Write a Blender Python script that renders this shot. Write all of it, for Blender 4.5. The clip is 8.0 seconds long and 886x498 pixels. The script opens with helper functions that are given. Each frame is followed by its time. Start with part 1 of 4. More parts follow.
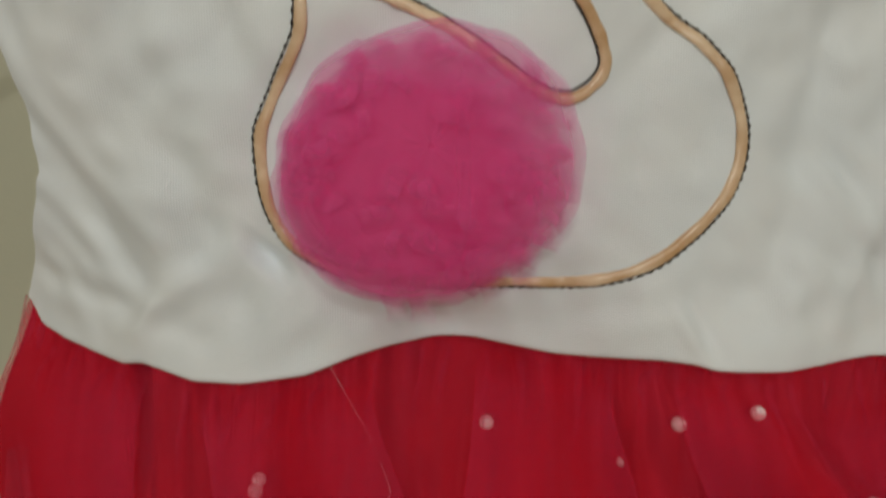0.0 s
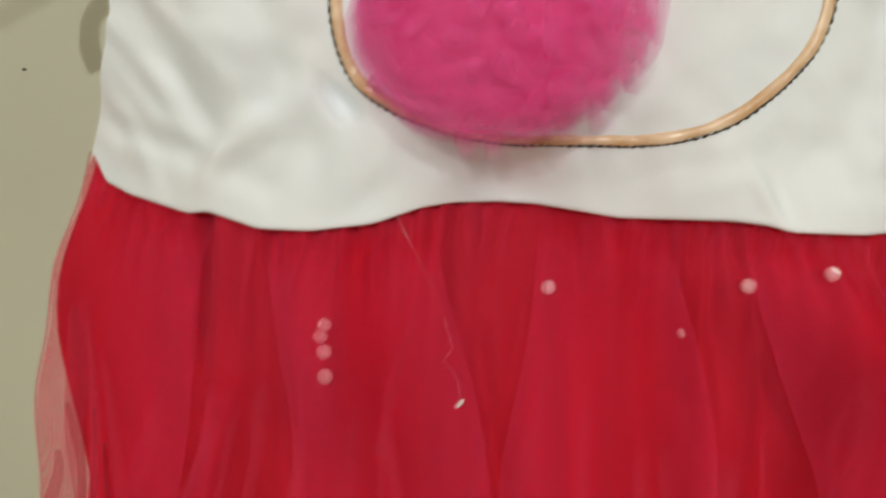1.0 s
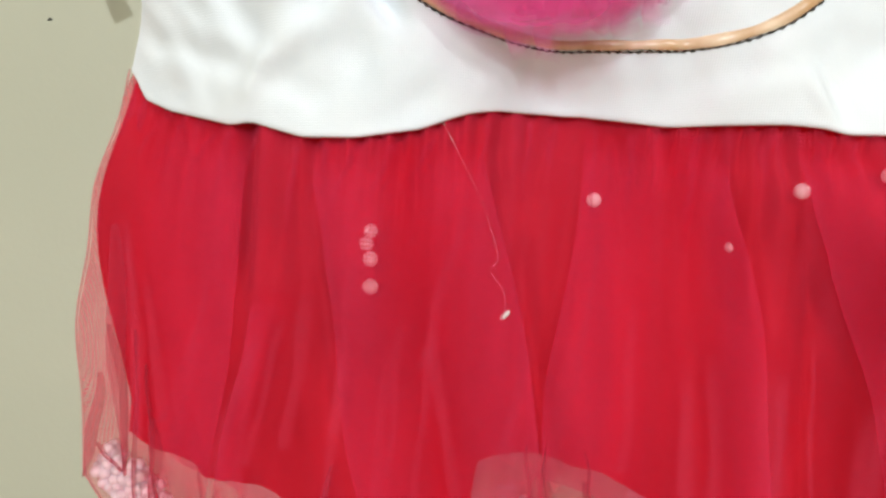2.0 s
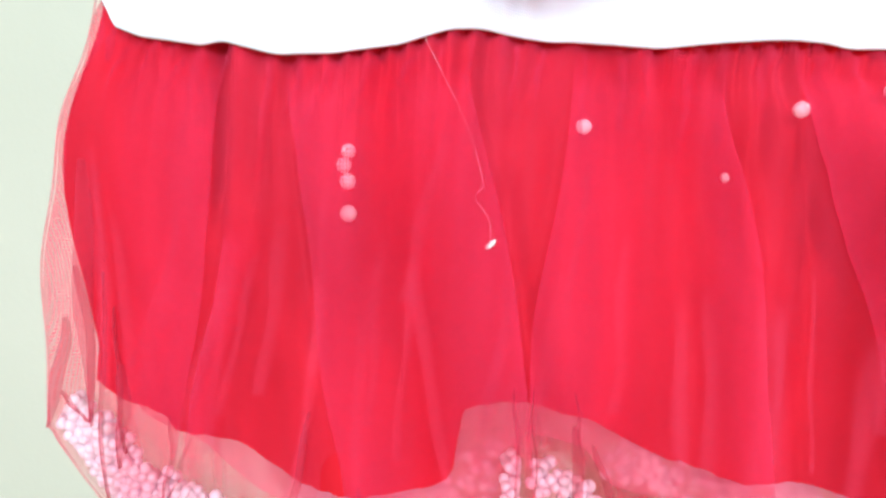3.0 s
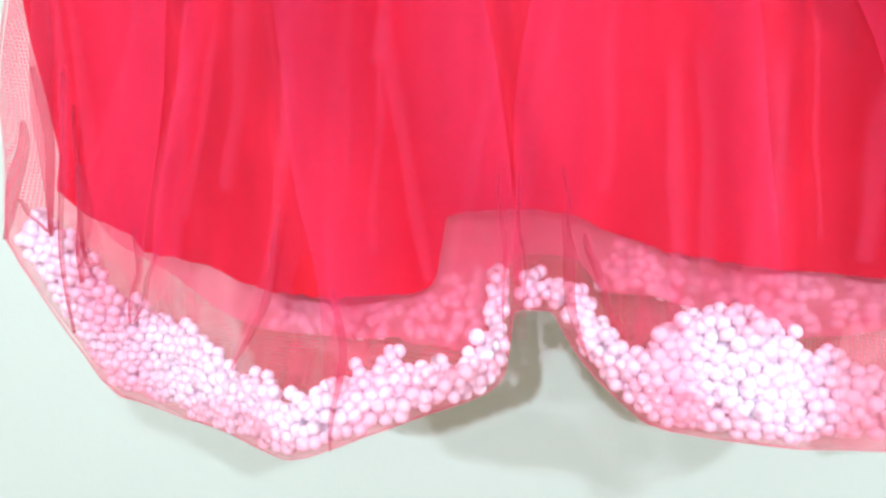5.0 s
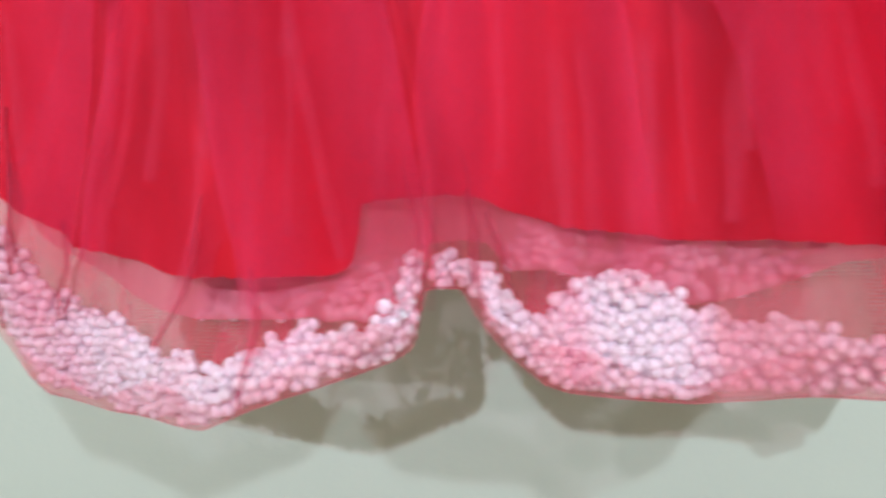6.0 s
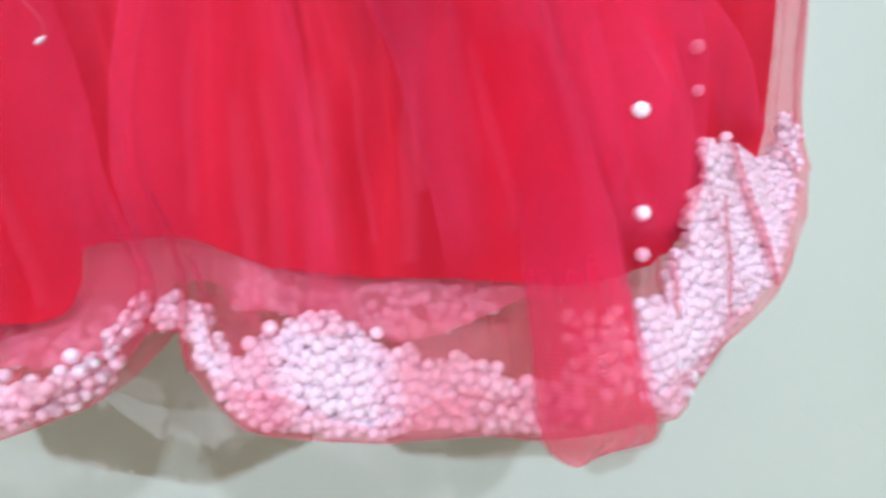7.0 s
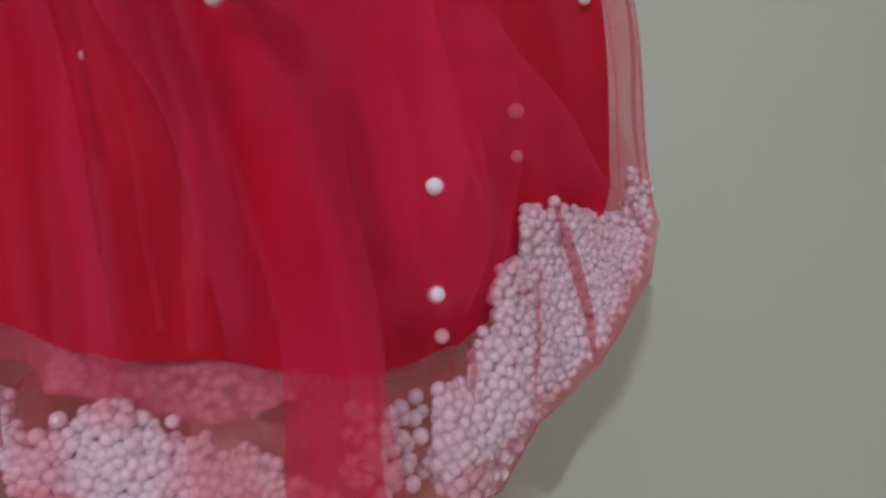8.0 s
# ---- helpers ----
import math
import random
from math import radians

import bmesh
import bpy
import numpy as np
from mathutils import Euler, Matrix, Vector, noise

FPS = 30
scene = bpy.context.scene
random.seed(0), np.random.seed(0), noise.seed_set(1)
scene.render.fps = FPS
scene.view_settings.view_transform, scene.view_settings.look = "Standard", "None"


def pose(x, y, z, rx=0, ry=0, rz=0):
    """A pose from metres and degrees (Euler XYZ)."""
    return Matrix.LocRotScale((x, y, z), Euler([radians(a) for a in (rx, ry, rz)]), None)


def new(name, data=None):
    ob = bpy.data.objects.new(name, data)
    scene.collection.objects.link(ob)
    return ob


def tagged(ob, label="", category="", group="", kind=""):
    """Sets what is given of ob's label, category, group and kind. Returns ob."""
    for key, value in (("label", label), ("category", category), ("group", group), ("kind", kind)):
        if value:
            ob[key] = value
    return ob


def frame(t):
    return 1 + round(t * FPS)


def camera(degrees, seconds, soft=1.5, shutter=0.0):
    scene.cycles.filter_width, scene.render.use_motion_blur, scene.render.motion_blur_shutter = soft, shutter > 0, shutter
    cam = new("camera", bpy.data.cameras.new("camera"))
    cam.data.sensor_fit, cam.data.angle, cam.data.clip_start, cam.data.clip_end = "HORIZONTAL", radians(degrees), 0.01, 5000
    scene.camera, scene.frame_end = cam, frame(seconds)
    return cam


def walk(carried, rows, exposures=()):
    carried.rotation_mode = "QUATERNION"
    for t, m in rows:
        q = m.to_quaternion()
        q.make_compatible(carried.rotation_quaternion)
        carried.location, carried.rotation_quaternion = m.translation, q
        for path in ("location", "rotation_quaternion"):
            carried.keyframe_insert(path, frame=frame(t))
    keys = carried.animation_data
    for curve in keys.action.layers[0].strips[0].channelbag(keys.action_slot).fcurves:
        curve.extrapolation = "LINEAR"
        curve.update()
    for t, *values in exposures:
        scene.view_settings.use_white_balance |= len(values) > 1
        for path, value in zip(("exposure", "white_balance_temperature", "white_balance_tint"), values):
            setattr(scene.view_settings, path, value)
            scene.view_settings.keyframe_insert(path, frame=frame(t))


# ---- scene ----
cam = camera(68.13, 8.0, 2.4, 0.5)
scene.cycles.transparent_max_bounces = 48  # many layers of net lie over one another
PATH = [
    (0.0, pose(0.0032, -0.2613, 1.2425, 90) @ pose(0, 0, 0, 0, 0.95, 0) @ pose(0, 0, 0, -0.52, 0, 0) @ pose(0, 0, 0, 0, 0, 0.41)),
    (0.5, pose(0.0031, -0.2578, 1.2218, 90) @ pose(0, 0, 0, 0, 1.40, 0) @ pose(0, 0, 0, -2.32, 0, 0) @ pose(0, 0, 0, 0, 0, 0.95)),
    (1.0, pose(-0.0124, -0.2605, 1.2036, 90) @ pose(0, 0, 0, 0, 2.36, 0) @ pose(0, 0, 0, -2.85, 0, 0) @ pose(0, 0, 0, 0, 0, 2.09)),
    (1.5, pose(-0.0244, -0.2624, 1.1899, 90) @ pose(0, 0, 0, 0, 3.31, 0) @ pose(0, 0, 0, -4.01, 0, 0) @ pose(0, 0, 0, 0, 0, 1.79)),
    (3.0, pose(-0.0197, -0.2507, 1.1524, 90) @ pose(0, 0, 0, 0, 2.55, 0) @ pose(0, 0, 0, -3.45, 0, 0) @ pose(0, 0, 0, 0, 0, 1.93)),
    (3.5, pose(-0.0254, -0.2485, 1.1409, 90) @ pose(0, 0, 0, 0, 2.22, 0) @ pose(0, 0, 0, -2.97, 0, 0) @ pose(0, 0, 0, 0, 0, 1.58)),
    (4.0, pose(-0.0252, -0.2477, 1.1351, 90) @ pose(0, 0, 0, 0, 1.76, 0) @ pose(0, 0, 0, -3.68, 0, 0) @ pose(0, 0, 0, 0, 0, 1.33)),
    (4.5, pose(-0.0250, -0.2420, 1.1002, 90) @ pose(0, 0, 0, 0, 1.21, 0) @ pose(0, 0, 0, -3.26, 0, 0) @ pose(0, 0, 0, 0, 0, 0.55)),
    (4.7, pose(-0.0148, -0.2393, 1.0906, 90) @ pose(0, 0, 0, 0, 3.01, 0) @ pose(0, 0, 0, -3.60, 0, 0) @ pose(0, 0, 0, 0, 0, 1.02)),
    (5.8, pose(-0.0032, -0.2472, 1.0481, 90) @ pose(0, 0, 0, 0, 1.88, 0) @ pose(0, 0, 0, 3.36, 0, 0) @ pose(0, 0, 0, 0, 0, -0.34)),
    (6.0, pose(0.0149, -0.2529, 1.0484, 90) @ pose(0, 0, 0, 0, 1.28, 0) @ pose(0, 0, 0, 2.90, 0, 0) @ pose(0, 0, 0, 0, 0, -0.76)),
    (6.5, pose(0.0659, -0.2568, 1.0523, 90) @ pose(0, 0, 0, 0, 1.17, 0) @ pose(0, 0, 0, 4.53, 0, 0) @ pose(0, 0, 0, 0, 0, -1.27)),
    (7.0, pose(0.1109, -0.2528, 1.0579, 90) @ pose(0, 0, 0, 0, -0.36, 0) @ pose(0, 0, 0, 3.36, 0, 0) @ pose(0, 0, 0, 0, 0, -2.36)),
    (7.5, pose(0.1533, -0.2513, 1.0684, 90) @ pose(0, 0, 0, 0, -0.69, 0) @ pose(0, 0, 0, 3.29, 0, 0) @ pose(0, 0, 0, 0, 0, -3.35)),
    (8.0, pose(0.1756, -0.2460, 1.0788, 90) @ pose(0, 0, 0, 0, -0.85, 0) @ pose(0, 0, 0, 3.94, 0, 0) @ pose(0, 0, 0, 0, 0, -3.56)),
]
EXPOSURES = [
    (0.0, -0.30, 7500, 14), (0.5, 0.06, 7500, 14), (1.0, 0.41, 7400, 14.5), (1.5, 0.58, 7150, 15), (3.0, 1.68, 5750, 13), (3.5, 1.78, 5400, 14.5), (4.5, 1.86, 5300, 15),
    (5.8, 1.5, 5450, 13), (6.0, 1.22, 5500, 13), (6.5, 1.63, 5130, 14), (7.0, 1.38, 5280, 15), (7.5, 0.11, 5680, 21), (8.0, 0.04, 5880, 23),
]
walk(cam, PATH, EXPOSURES)

# ---- light: a closed room lit by two small lamps across from the dress ----
world = bpy.data.worlds.new("world")
scene.world = world
world.use_nodes = True
sky = world.node_tree.nodes.new("ShaderNodeTexSky")
sky.sky_type, sky.sun_disc, sky.sun_elevation, sky.sun_rotation = "NISHITA", False, radians(40), radians(160)
world.node_tree.nodes["Background"].inputs[1].default_value = 0.1
world.node_tree.links.new(sky.outputs[0], world.node_tree.nodes["Background"].inputs[0])


def bulb(name, place, watts, colour, radius=0.03):
    lamp = bpy.data.lights.new(name, "POINT")
    lamp.energy, lamp.color, lamp.shadow_soft_size = watts, colour, radius
    ob = new(name, lamp)
    ob.location = place
    return ob


bulb("lamp_bulb", (-0.26, -1.72, 1.50), 28, (0.93, 1.0, 1.0), 0.014)
bulb("lamp_bulb", (0.62, -1.70, 1.72), 18, (0.93, 1.0, 1.0))


# ---- materials ----
def shader(name):
    m = bpy.data.materials.new(name)
    m.use_nodes = True
    t = m.node_tree
    b = t.nodes["Principled BSDF"]
    return m, t, b


def add(t, kind, **inputs):
    n = t.nodes.new(kind)
    for k, v in inputs.items():
        n.inputs[k.replace("_", " ")].default_value = v
    return n


def ramp(t, source, a, b, lo=0.3, hi=0.7):
    r = t.nodes.new("ShaderNodeValToRGB")
    r.color_ramp.elements[0].position, r.color_ramp.elements[1].position = lo, hi
    r.color_ramp.elements[0].color, r.color_ramp.elements[1].color = (*a, 1), (*b, 1)
    t.links.new(source, r.inputs[0])
    return r.outputs[0]


def bump(t, source, strength, distance, b, before=None):
    n = add(t, "ShaderNodeBump", Strength=strength, Distance=distance)
    t.links.new(source, n.inputs["Height"])
    if before:
        t.links.new(before, n.inputs["Normal"])
    t.links.new(n.outputs[0], b.inputs["Normal"])
    return n.outputs[0]


def coords(t, scale=(1, 1, 1)):
    c = t.nodes.new("ShaderNodeTexCoord")
    m = t.nodes.new("ShaderNodeMapping")
    m.inputs["Scale"].default_value = scale
    t.links.new(c.outputs["Object"], m.inputs["Vector"])
    return m.outputs[0]


def noise_of(t, vector, scale, detail=4.0):
    n = add(t, "ShaderNodeTexNoise", Scale=scale, Detail=detail)
    t.links.new(vector, n.inputs["Vector"])
    return n.outputs["Fac"]


def weave_of(t, vector, scale, way):
    n = t.nodes.new("ShaderNodeTexWave")
    n.bands_direction = way
    n.inputs["Scale"].default_value, n.inputs["Distortion"].default_value, n.inputs["Detail"].default_value = scale, 0.6, 1.0
    t.links.new(vector, n.inputs["Vector"])
    return n.outputs["Fac"]


def math_of(t, op, a, b):
    n = t.nodes.new("ShaderNodeMath")
    n.operation = op
    for i, v in enumerate((a, b)):
        if isinstance(v, (int, float)):
            n.inputs[i].default_value = v
        else:
            t.links.new(v, n.inputs[i])
    return n.outputs[0]


def plus(t, a, k, c):
    """a * k + c."""
    out = math_of(t, "MULTIPLY_ADD", a, k)
    out.node.inputs[2].default_value = c
    return out


def paint(name, a, b, rough, grain=220, relief=0.0006):
    m, t, p = shader(name)
    v = coords(t)
    t.links.new(ramp(t, noise_of(t, v, 3.0), a, b), p.inputs["Base Color"])
    p.inputs["Roughness"].default_value = rough
    n = bump(t, noise_of(t, v, grain, 3), 0.25, relief, p)
    bump(t, noise_of(t, v, 14, 2), 0.3, 0.002, p, n)
    return m


def knit_cloth(name, a, b):
    m, t, p = shader(name)
    v = coords(t)
    t.links.new(ramp(t, noise_of(t, v, 30), a, b), p.inputs["Base Color"])
    p.inputs["Roughness"].default_value = 0.9
    p.inputs["Sheen Weight"].default_value = 0.15
    ribs = math_of(t, "ADD", weave_of(t, v, 420, "X"), weave_of(t, v, 380, "Z"))
    n = bump(t, ribs, 0.18, 0.0004, p)
    bump(t, noise_of(t, v, 70, 3), 0.25, 0.002, p, n)
    return m


def satin_cloth(name, a, b):
    m, t, p = shader(name)
    v = coords(t, (1, 1, 0.25))
    # shading of soft folds put into the colour as lighter and darker red streaks
    t.links.new(ramp(t, math_of(t, "MULTIPLY", math_of(t, "ADD", noise_of(t, v, 26), noise_of(t, v, 70, 6)), 0.5), a, b, 0.35, 0.65), p.inputs["Base Color"])
    p.inputs["Roughness"].default_value = 0.75
    p.inputs["Specular IOR Level"].default_value = 0.15
    n = bump(t, weave_of(t, coords(t), 600, "Z"), 0.12, 0.0003, p)
    bump(t, noise_of(t, v, 60, 3), 0.2, 0.002, p, n)
    return m


def net_cloth(name, dye, cover, tint, grain=330, weave=0.5, streaks=None, fade=None, skirt=False, edged=False):
    """Fine net: threads that scatter light, and holes between them. streaks: gathers that run down the cloth, their
    soft light and dark put in as bands of cover; fade: where the cloth thins out, from a folded edge across, at its
    start, at its end; skirt: gathers at the top and a doubled back; edged: a thin highlight along a folded edge, put in
    as denser cover.
    """
    m, t, p = shader(name)
    v = coords(t)
    out = t.nodes["Material Output"]
    t.nodes.remove(p)
    hole = add(t, "ShaderNodeBsdfTransparent", Color=(*tint, 1))
    front = add(t, "ShaderNodeBsdfDiffuse", Color=(*dye, 1), Roughness=0.6)
    back = add(t, "ShaderNodeBsdfTranslucent", Color=(*dye, 1))
    thread = add(t, "ShaderNodeMixShader", Fac=0.35)
    t.links.new(front.outputs[0], thread.inputs[1])
    t.links.new(back.outputs[0], thread.inputs[2])
    mesh = math_of(t, "MULTIPLY", weave_of(t, v, grain, "X"), weave_of(t, v, grain * 0.8, "Z"))
    patch = t.nodes.new("ShaderNodeMapRange")
    patch.inputs["From Min"].default_value, patch.inputs["From Max"].default_value, patch.inputs["To Min"].default_value = 0.46, 0.66, 0.15
    t.links.new(noise_of(t, v, 34, 3), patch.inputs["Value"])
    mesh = math_of(t, "MULTIPLY", math_of(t, "SUBTRACT", mesh, 0.28), math_of(t, "MULTIPLY", patch.outputs[0], 1.6 * weave))
    fac = math_of(t, "MULTIPLY", plus(t, mesh, 1.0, 0.9), cover)
    fac = math_of(t, "MULTIPLY", fac, plus(t, noise_of(t, coords(t, (1, 1, 0.3)), 45, 3), 0.8, 0.6))
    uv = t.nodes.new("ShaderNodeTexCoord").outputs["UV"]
    if skirt:
        axes = t.nodes.new("ShaderNodeSeparateXYZ")
        t.links.new(uv, axes.inputs[0])
        gather = t.nodes.new("ShaderNodeMapRange")
        gather.interpolation_type = "SMOOTHSTEP"
        gather.inputs["From Max"].default_value, gather.inputs["To Min"].default_value, gather.inputs["To Max"].default_value = 0.34, 2.0, 1.0
        t.links.new(axes.outputs[1], gather.inputs["Value"])
        fac = math_of(t, "MULTIPLY", fac, gather.outputs[0])
        bag_wall = t.nodes.new("ShaderNodeMapRange")
        bag_wall.interpolation_type = "SMOOTHSTEP"
        bag_wall.inputs["From Min"].default_value, bag_wall.inputs["From Max"].default_value, bag_wall.inputs["To Min"].default_value, bag_wall.inputs["To Max"].default_value = 0.33, 0.43, 1.0, 0.82
        t.links.new(axes.outputs[1], bag_wall.inputs["Value"])
        fac = math_of(t, "MULTIPLY", fac, bag_wall.outputs[0])
        back_wall = t.nodes.new("ShaderNodeMapRange")
        back_wall.inputs["From Min"].default_value, back_wall.inputs["From Max"].default_value, back_wall.inputs["To Min"].default_value, back_wall.inputs["To Max"].default_value = 0.50, 0.53, 1.0, 3.1
        t.links.new(axes.outputs[1], back_wall.inputs["Value"])
        fac = math_of(t, "MULTIPLY", fac, back_wall.outputs[0])
    # soft folds: their light and dark put into the cover as random bands
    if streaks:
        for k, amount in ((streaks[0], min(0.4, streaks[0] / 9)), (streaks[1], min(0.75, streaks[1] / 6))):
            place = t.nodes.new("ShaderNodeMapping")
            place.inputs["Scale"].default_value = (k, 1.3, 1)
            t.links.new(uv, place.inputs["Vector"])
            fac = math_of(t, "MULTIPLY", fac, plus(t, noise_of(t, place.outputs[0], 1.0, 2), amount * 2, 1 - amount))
    if fade:
        axes = t.nodes.new("ShaderNodeSeparateXYZ")
        t.links.new(uv, axes.inputs[0])
        edge = t.nodes.new("ShaderNodeMapRange")
        edge.inputs["From Max"].default_value, edge.inputs["To Min"].default_value, edge.inputs["To Max"].default_value = 0.12, 1.18, 1.0
        t.links.new(axes.outputs[0], edge.inputs["Value"])
        # bright line along the fold, put in as extra cover at its edge
        if edged:
            fac = math_of(t, "MULTIPLY", fac, edge.outputs[0])
        for axis, none, full in fade:
            thin = t.nodes.new("ShaderNodeMapRange")
            thin.interpolation_type = "SMOOTHSTEP"
            thin.inputs["From Min"].default_value, thin.inputs["From Max"].default_value = none, full
            t.links.new(axes.outputs[axis], thin.inputs["Value"])
            fac = math_of(t, "MULTIPLY", fac, thin.outputs[0])
    mix = t.nodes.new("ShaderNodeMixShader")
    clamp = math_of(t, "MINIMUM", math_of(t, "MAXIMUM", fac, 0.01), 0.9)
    t.links.new(clamp, mix.inputs[0])
    t.links.new(hole.outputs[0], mix.inputs[1])
    t.links.new(thread.outputs[0], mix.inputs[2])
    t.links.new(mix.outputs[0], out.inputs["Surface"])
    return m


def foam(name):
    m, t, p = shader(name)
    v = coords(t)
    info = t.nodes.new("ShaderNodeObjectInfo")
    geo = t.nodes.new("ShaderNodeNewGeometry")
    pick = math_of(t, "FRACT", math_of(t, "ADD", info.outputs["Random"], geo.outputs["Random Per Island"]), 0.0)
    t.links.new(ramp(t, pick, (0.85, 0.81, 0.89), (0.93, 0.89, 0.96), 0.0, 1.0), p.inputs["Base Color"])
    p.inputs["Roughness"].default_value = 0.55
    p.inputs["Subsurface Weight"].default_value = 0.75
    p.inputs["Subsurface Radius"].default_value = (1.0, 0.9, 0.95)
    p.inputs["Subsurface Scale"].default_value = 0.003
    bump(t, noise_of(t, v, 1400, 2), 0.2, 0.0002, p)
    return m


def plain(name, a, b, rough, scale=300, metal=0.0):
    m, t, p = shader(name)
    v = coords(t)
    t.links.new(ramp(t, noise_of(t, v, scale), a, b), p.inputs["Base Color"])
    p.inputs["Roughness"].default_value, p.inputs["Metallic"].default_value = rough, metal
    bump(t, noise_of(t, v, scale * 3, 2), 0.4, 0.0004, p)
    return m


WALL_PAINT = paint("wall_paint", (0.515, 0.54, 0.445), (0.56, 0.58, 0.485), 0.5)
# unseen walls: tan, toned down to keep the bounce light warm and dim
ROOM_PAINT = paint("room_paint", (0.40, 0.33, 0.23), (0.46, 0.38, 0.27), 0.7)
CEILING_PAINT = paint("ceiling_paint", (0.76, 0.74, 0.68), (0.8, 0.78, 0.72), 0.8)
FLOOR_TILE = paint("floor_tile", (0.42, 0.36, 0.28), (0.5, 0.43, 0.34), 0.4)
KNIT = knit_cloth("white_knit", (0.80, 0.895, 0.985), (0.85, 0.925, 0.995))
SATIN = satin_cloth("red_satin", (0.42, 0.0038, 0.011), (0.60, 0.009, 0.022))
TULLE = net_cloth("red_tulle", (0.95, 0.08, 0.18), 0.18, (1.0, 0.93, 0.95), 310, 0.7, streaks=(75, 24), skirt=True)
FOLD_TULLE = net_cloth("folded_red_tulle", (0.95, 0.07, 0.185), 0.37, (1.0, 0.92, 0.945), 290, 0.3, fade=((0, 1.0, 0.15), (1, 1.0, 0.8), (1, 0.0, 0.1)), edged=True)
VEIL_TULLE = net_cloth("loose_red_tulle", (0.96, 0.15, 0.31), 0.14, (1.0, 0.95, 0.96), fade=((0, 1.0, 0.5), (0, 0.0, 0.3), (1, 0.0, 0.25)))
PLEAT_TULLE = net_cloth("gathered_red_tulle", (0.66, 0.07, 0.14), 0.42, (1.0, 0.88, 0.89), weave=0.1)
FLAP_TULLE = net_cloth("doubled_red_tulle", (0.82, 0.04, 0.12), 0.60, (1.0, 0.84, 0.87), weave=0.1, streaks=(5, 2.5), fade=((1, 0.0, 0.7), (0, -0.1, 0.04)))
RIM_TULLE = net_cloth("folded_tulle_edge", (0.90, 0.24, 0.33), 0.24, (1.0, 0.92, 0.93), weave=0.1)
INNER_TULLE = net_cloth("inner_red_tulle", (0.90, 0.58, 0.56), 0.19, (1.0, 0.90, 0.91), weave=0.15, fade=((1, 0.0, 0.12), (0, 1.0, 0.5)))
TUCK_TULLE = net_cloth("tucked_red_tulle", (0.95, 0.08, 0.20), 0.26, (1.0, 0.92, 0.945), weave=0.4, fade=((0, 1.0, 0.4), (1, 1.0, 0.3)))
HEM_TULLE = net_cloth("turned_red_tulle", (0.97, 0.18, 0.30), 0.11, (1.0, 0.92, 0.925), weave=0.2)
LINING_NET = net_cloth("pink_lining_net", (0.90, 0.29, 0.38), 0.58, (1.0, 0.86, 0.87), weave=0.15)
PINK_NET = net_cloth("magenta_net", (0.97, 0.21, 0.55), 0.46, (1.0, 0.94, 0.98), 260, 0.0, fade=((1, 1.03, 0.6),))
PINK_RUFFLE = net_cloth("magenta_ruffle", (0.97, 0.20, 0.55), 0.40, (1.0, 0.95, 0.98), 260, 0.0, fade=((0, 0.0, 0.35), (0, 1.0, 0.65), (1, 1.0, 0.4)))
PINK_CORE = plain("magenta_core", (0.95, 0.16, 0.49), (0.99, 0.22, 0.56), 0.9, 90)
FOAM = foam("foam_beads")
GOLD = plain("gold_braid", (0.60, 0.37, 0.20), (0.93, 0.76, 0.58), 0.28, 85, 0.0)
BLACK_THREAD = plain("black_thread", (0.012, 0.012, 0.014), (0.03, 0.03, 0.03), 0.7)
LINT = plain("white_lint", (0.7, 0.65, 0.66), (0.8, 0.76, 0.76), 0.9)
DIRT = plain("dark_speck", (0.02, 0.02, 0.02), (0.05, 0.05, 0.04), 0.8)
HANGER = plain("white_plastic", (0.7, 0.7, 0.7), (0.76, 0.76, 0.76), 0.4)


# ---- building helpers ----
def mesh_of(name, verts, faces, material, smooth=True, uv=None):
    me = bpy.data.meshes.new(name)
    me.from_pydata([tuple(map(float, v)) for v in verts], [], faces)
    me.materials.append(material)
    if smooth:
        me.polygons.foreach_set("use_smooth", [True] * len(me.polygons))
    if uv:
        cols, rows = uv
        layer = me.uv_layers.new(name="uv")
        idx = np.empty(len(me.loops), dtype=np.int32)
        me.loops.foreach_get("vertex_index", idx)
        layer.data.foreach_set("uv", np.stack([(idx % cols) / (cols - 1), (idx // cols) / (rows - 1)], 1).astype(np.float32).ravel())
    me.update()
    return me


def part(name, me, parent, label="", kind=""):
    ob = new(name, me)
    ob.parent = parent
    return tagged(ob, label, kind=kind)


def sheet(points):
    """Verts and faces of a grid of points, rows by columns."""
    rows, cols = points.shape[:2]
    faces = [(r * cols + c, r * cols + c + 1, (r + 1) * cols + c + 1, (r + 1) * cols + c) for r in range(rows - 1) for c in range(cols - 1)]
    return points.reshape(-1, 3), faces


def line(pts, n, smooth=1):
    """n points evenly along a smooth line through pts."""
    p = np.array(pts, float)
    for _ in range(smooth):
        q = np.repeat(p, 2, axis=0)
        q[1:-1:2] = 0.75 * p[:-1] + 0.25 * p[1:]
        q[2:-1:2] = 0.25 * p[:-1] + 0.75 * p[1:]
        p = q
    d = np.r_[0, np.cumsum(np.linalg.norm(np.diff(p, axis=0), axis=1))]
    u = np.linspace(0, d[-1], n)
    return np.stack([np.interp(u, d, p[:, k]) for k in range(p.shape[1])], 1)


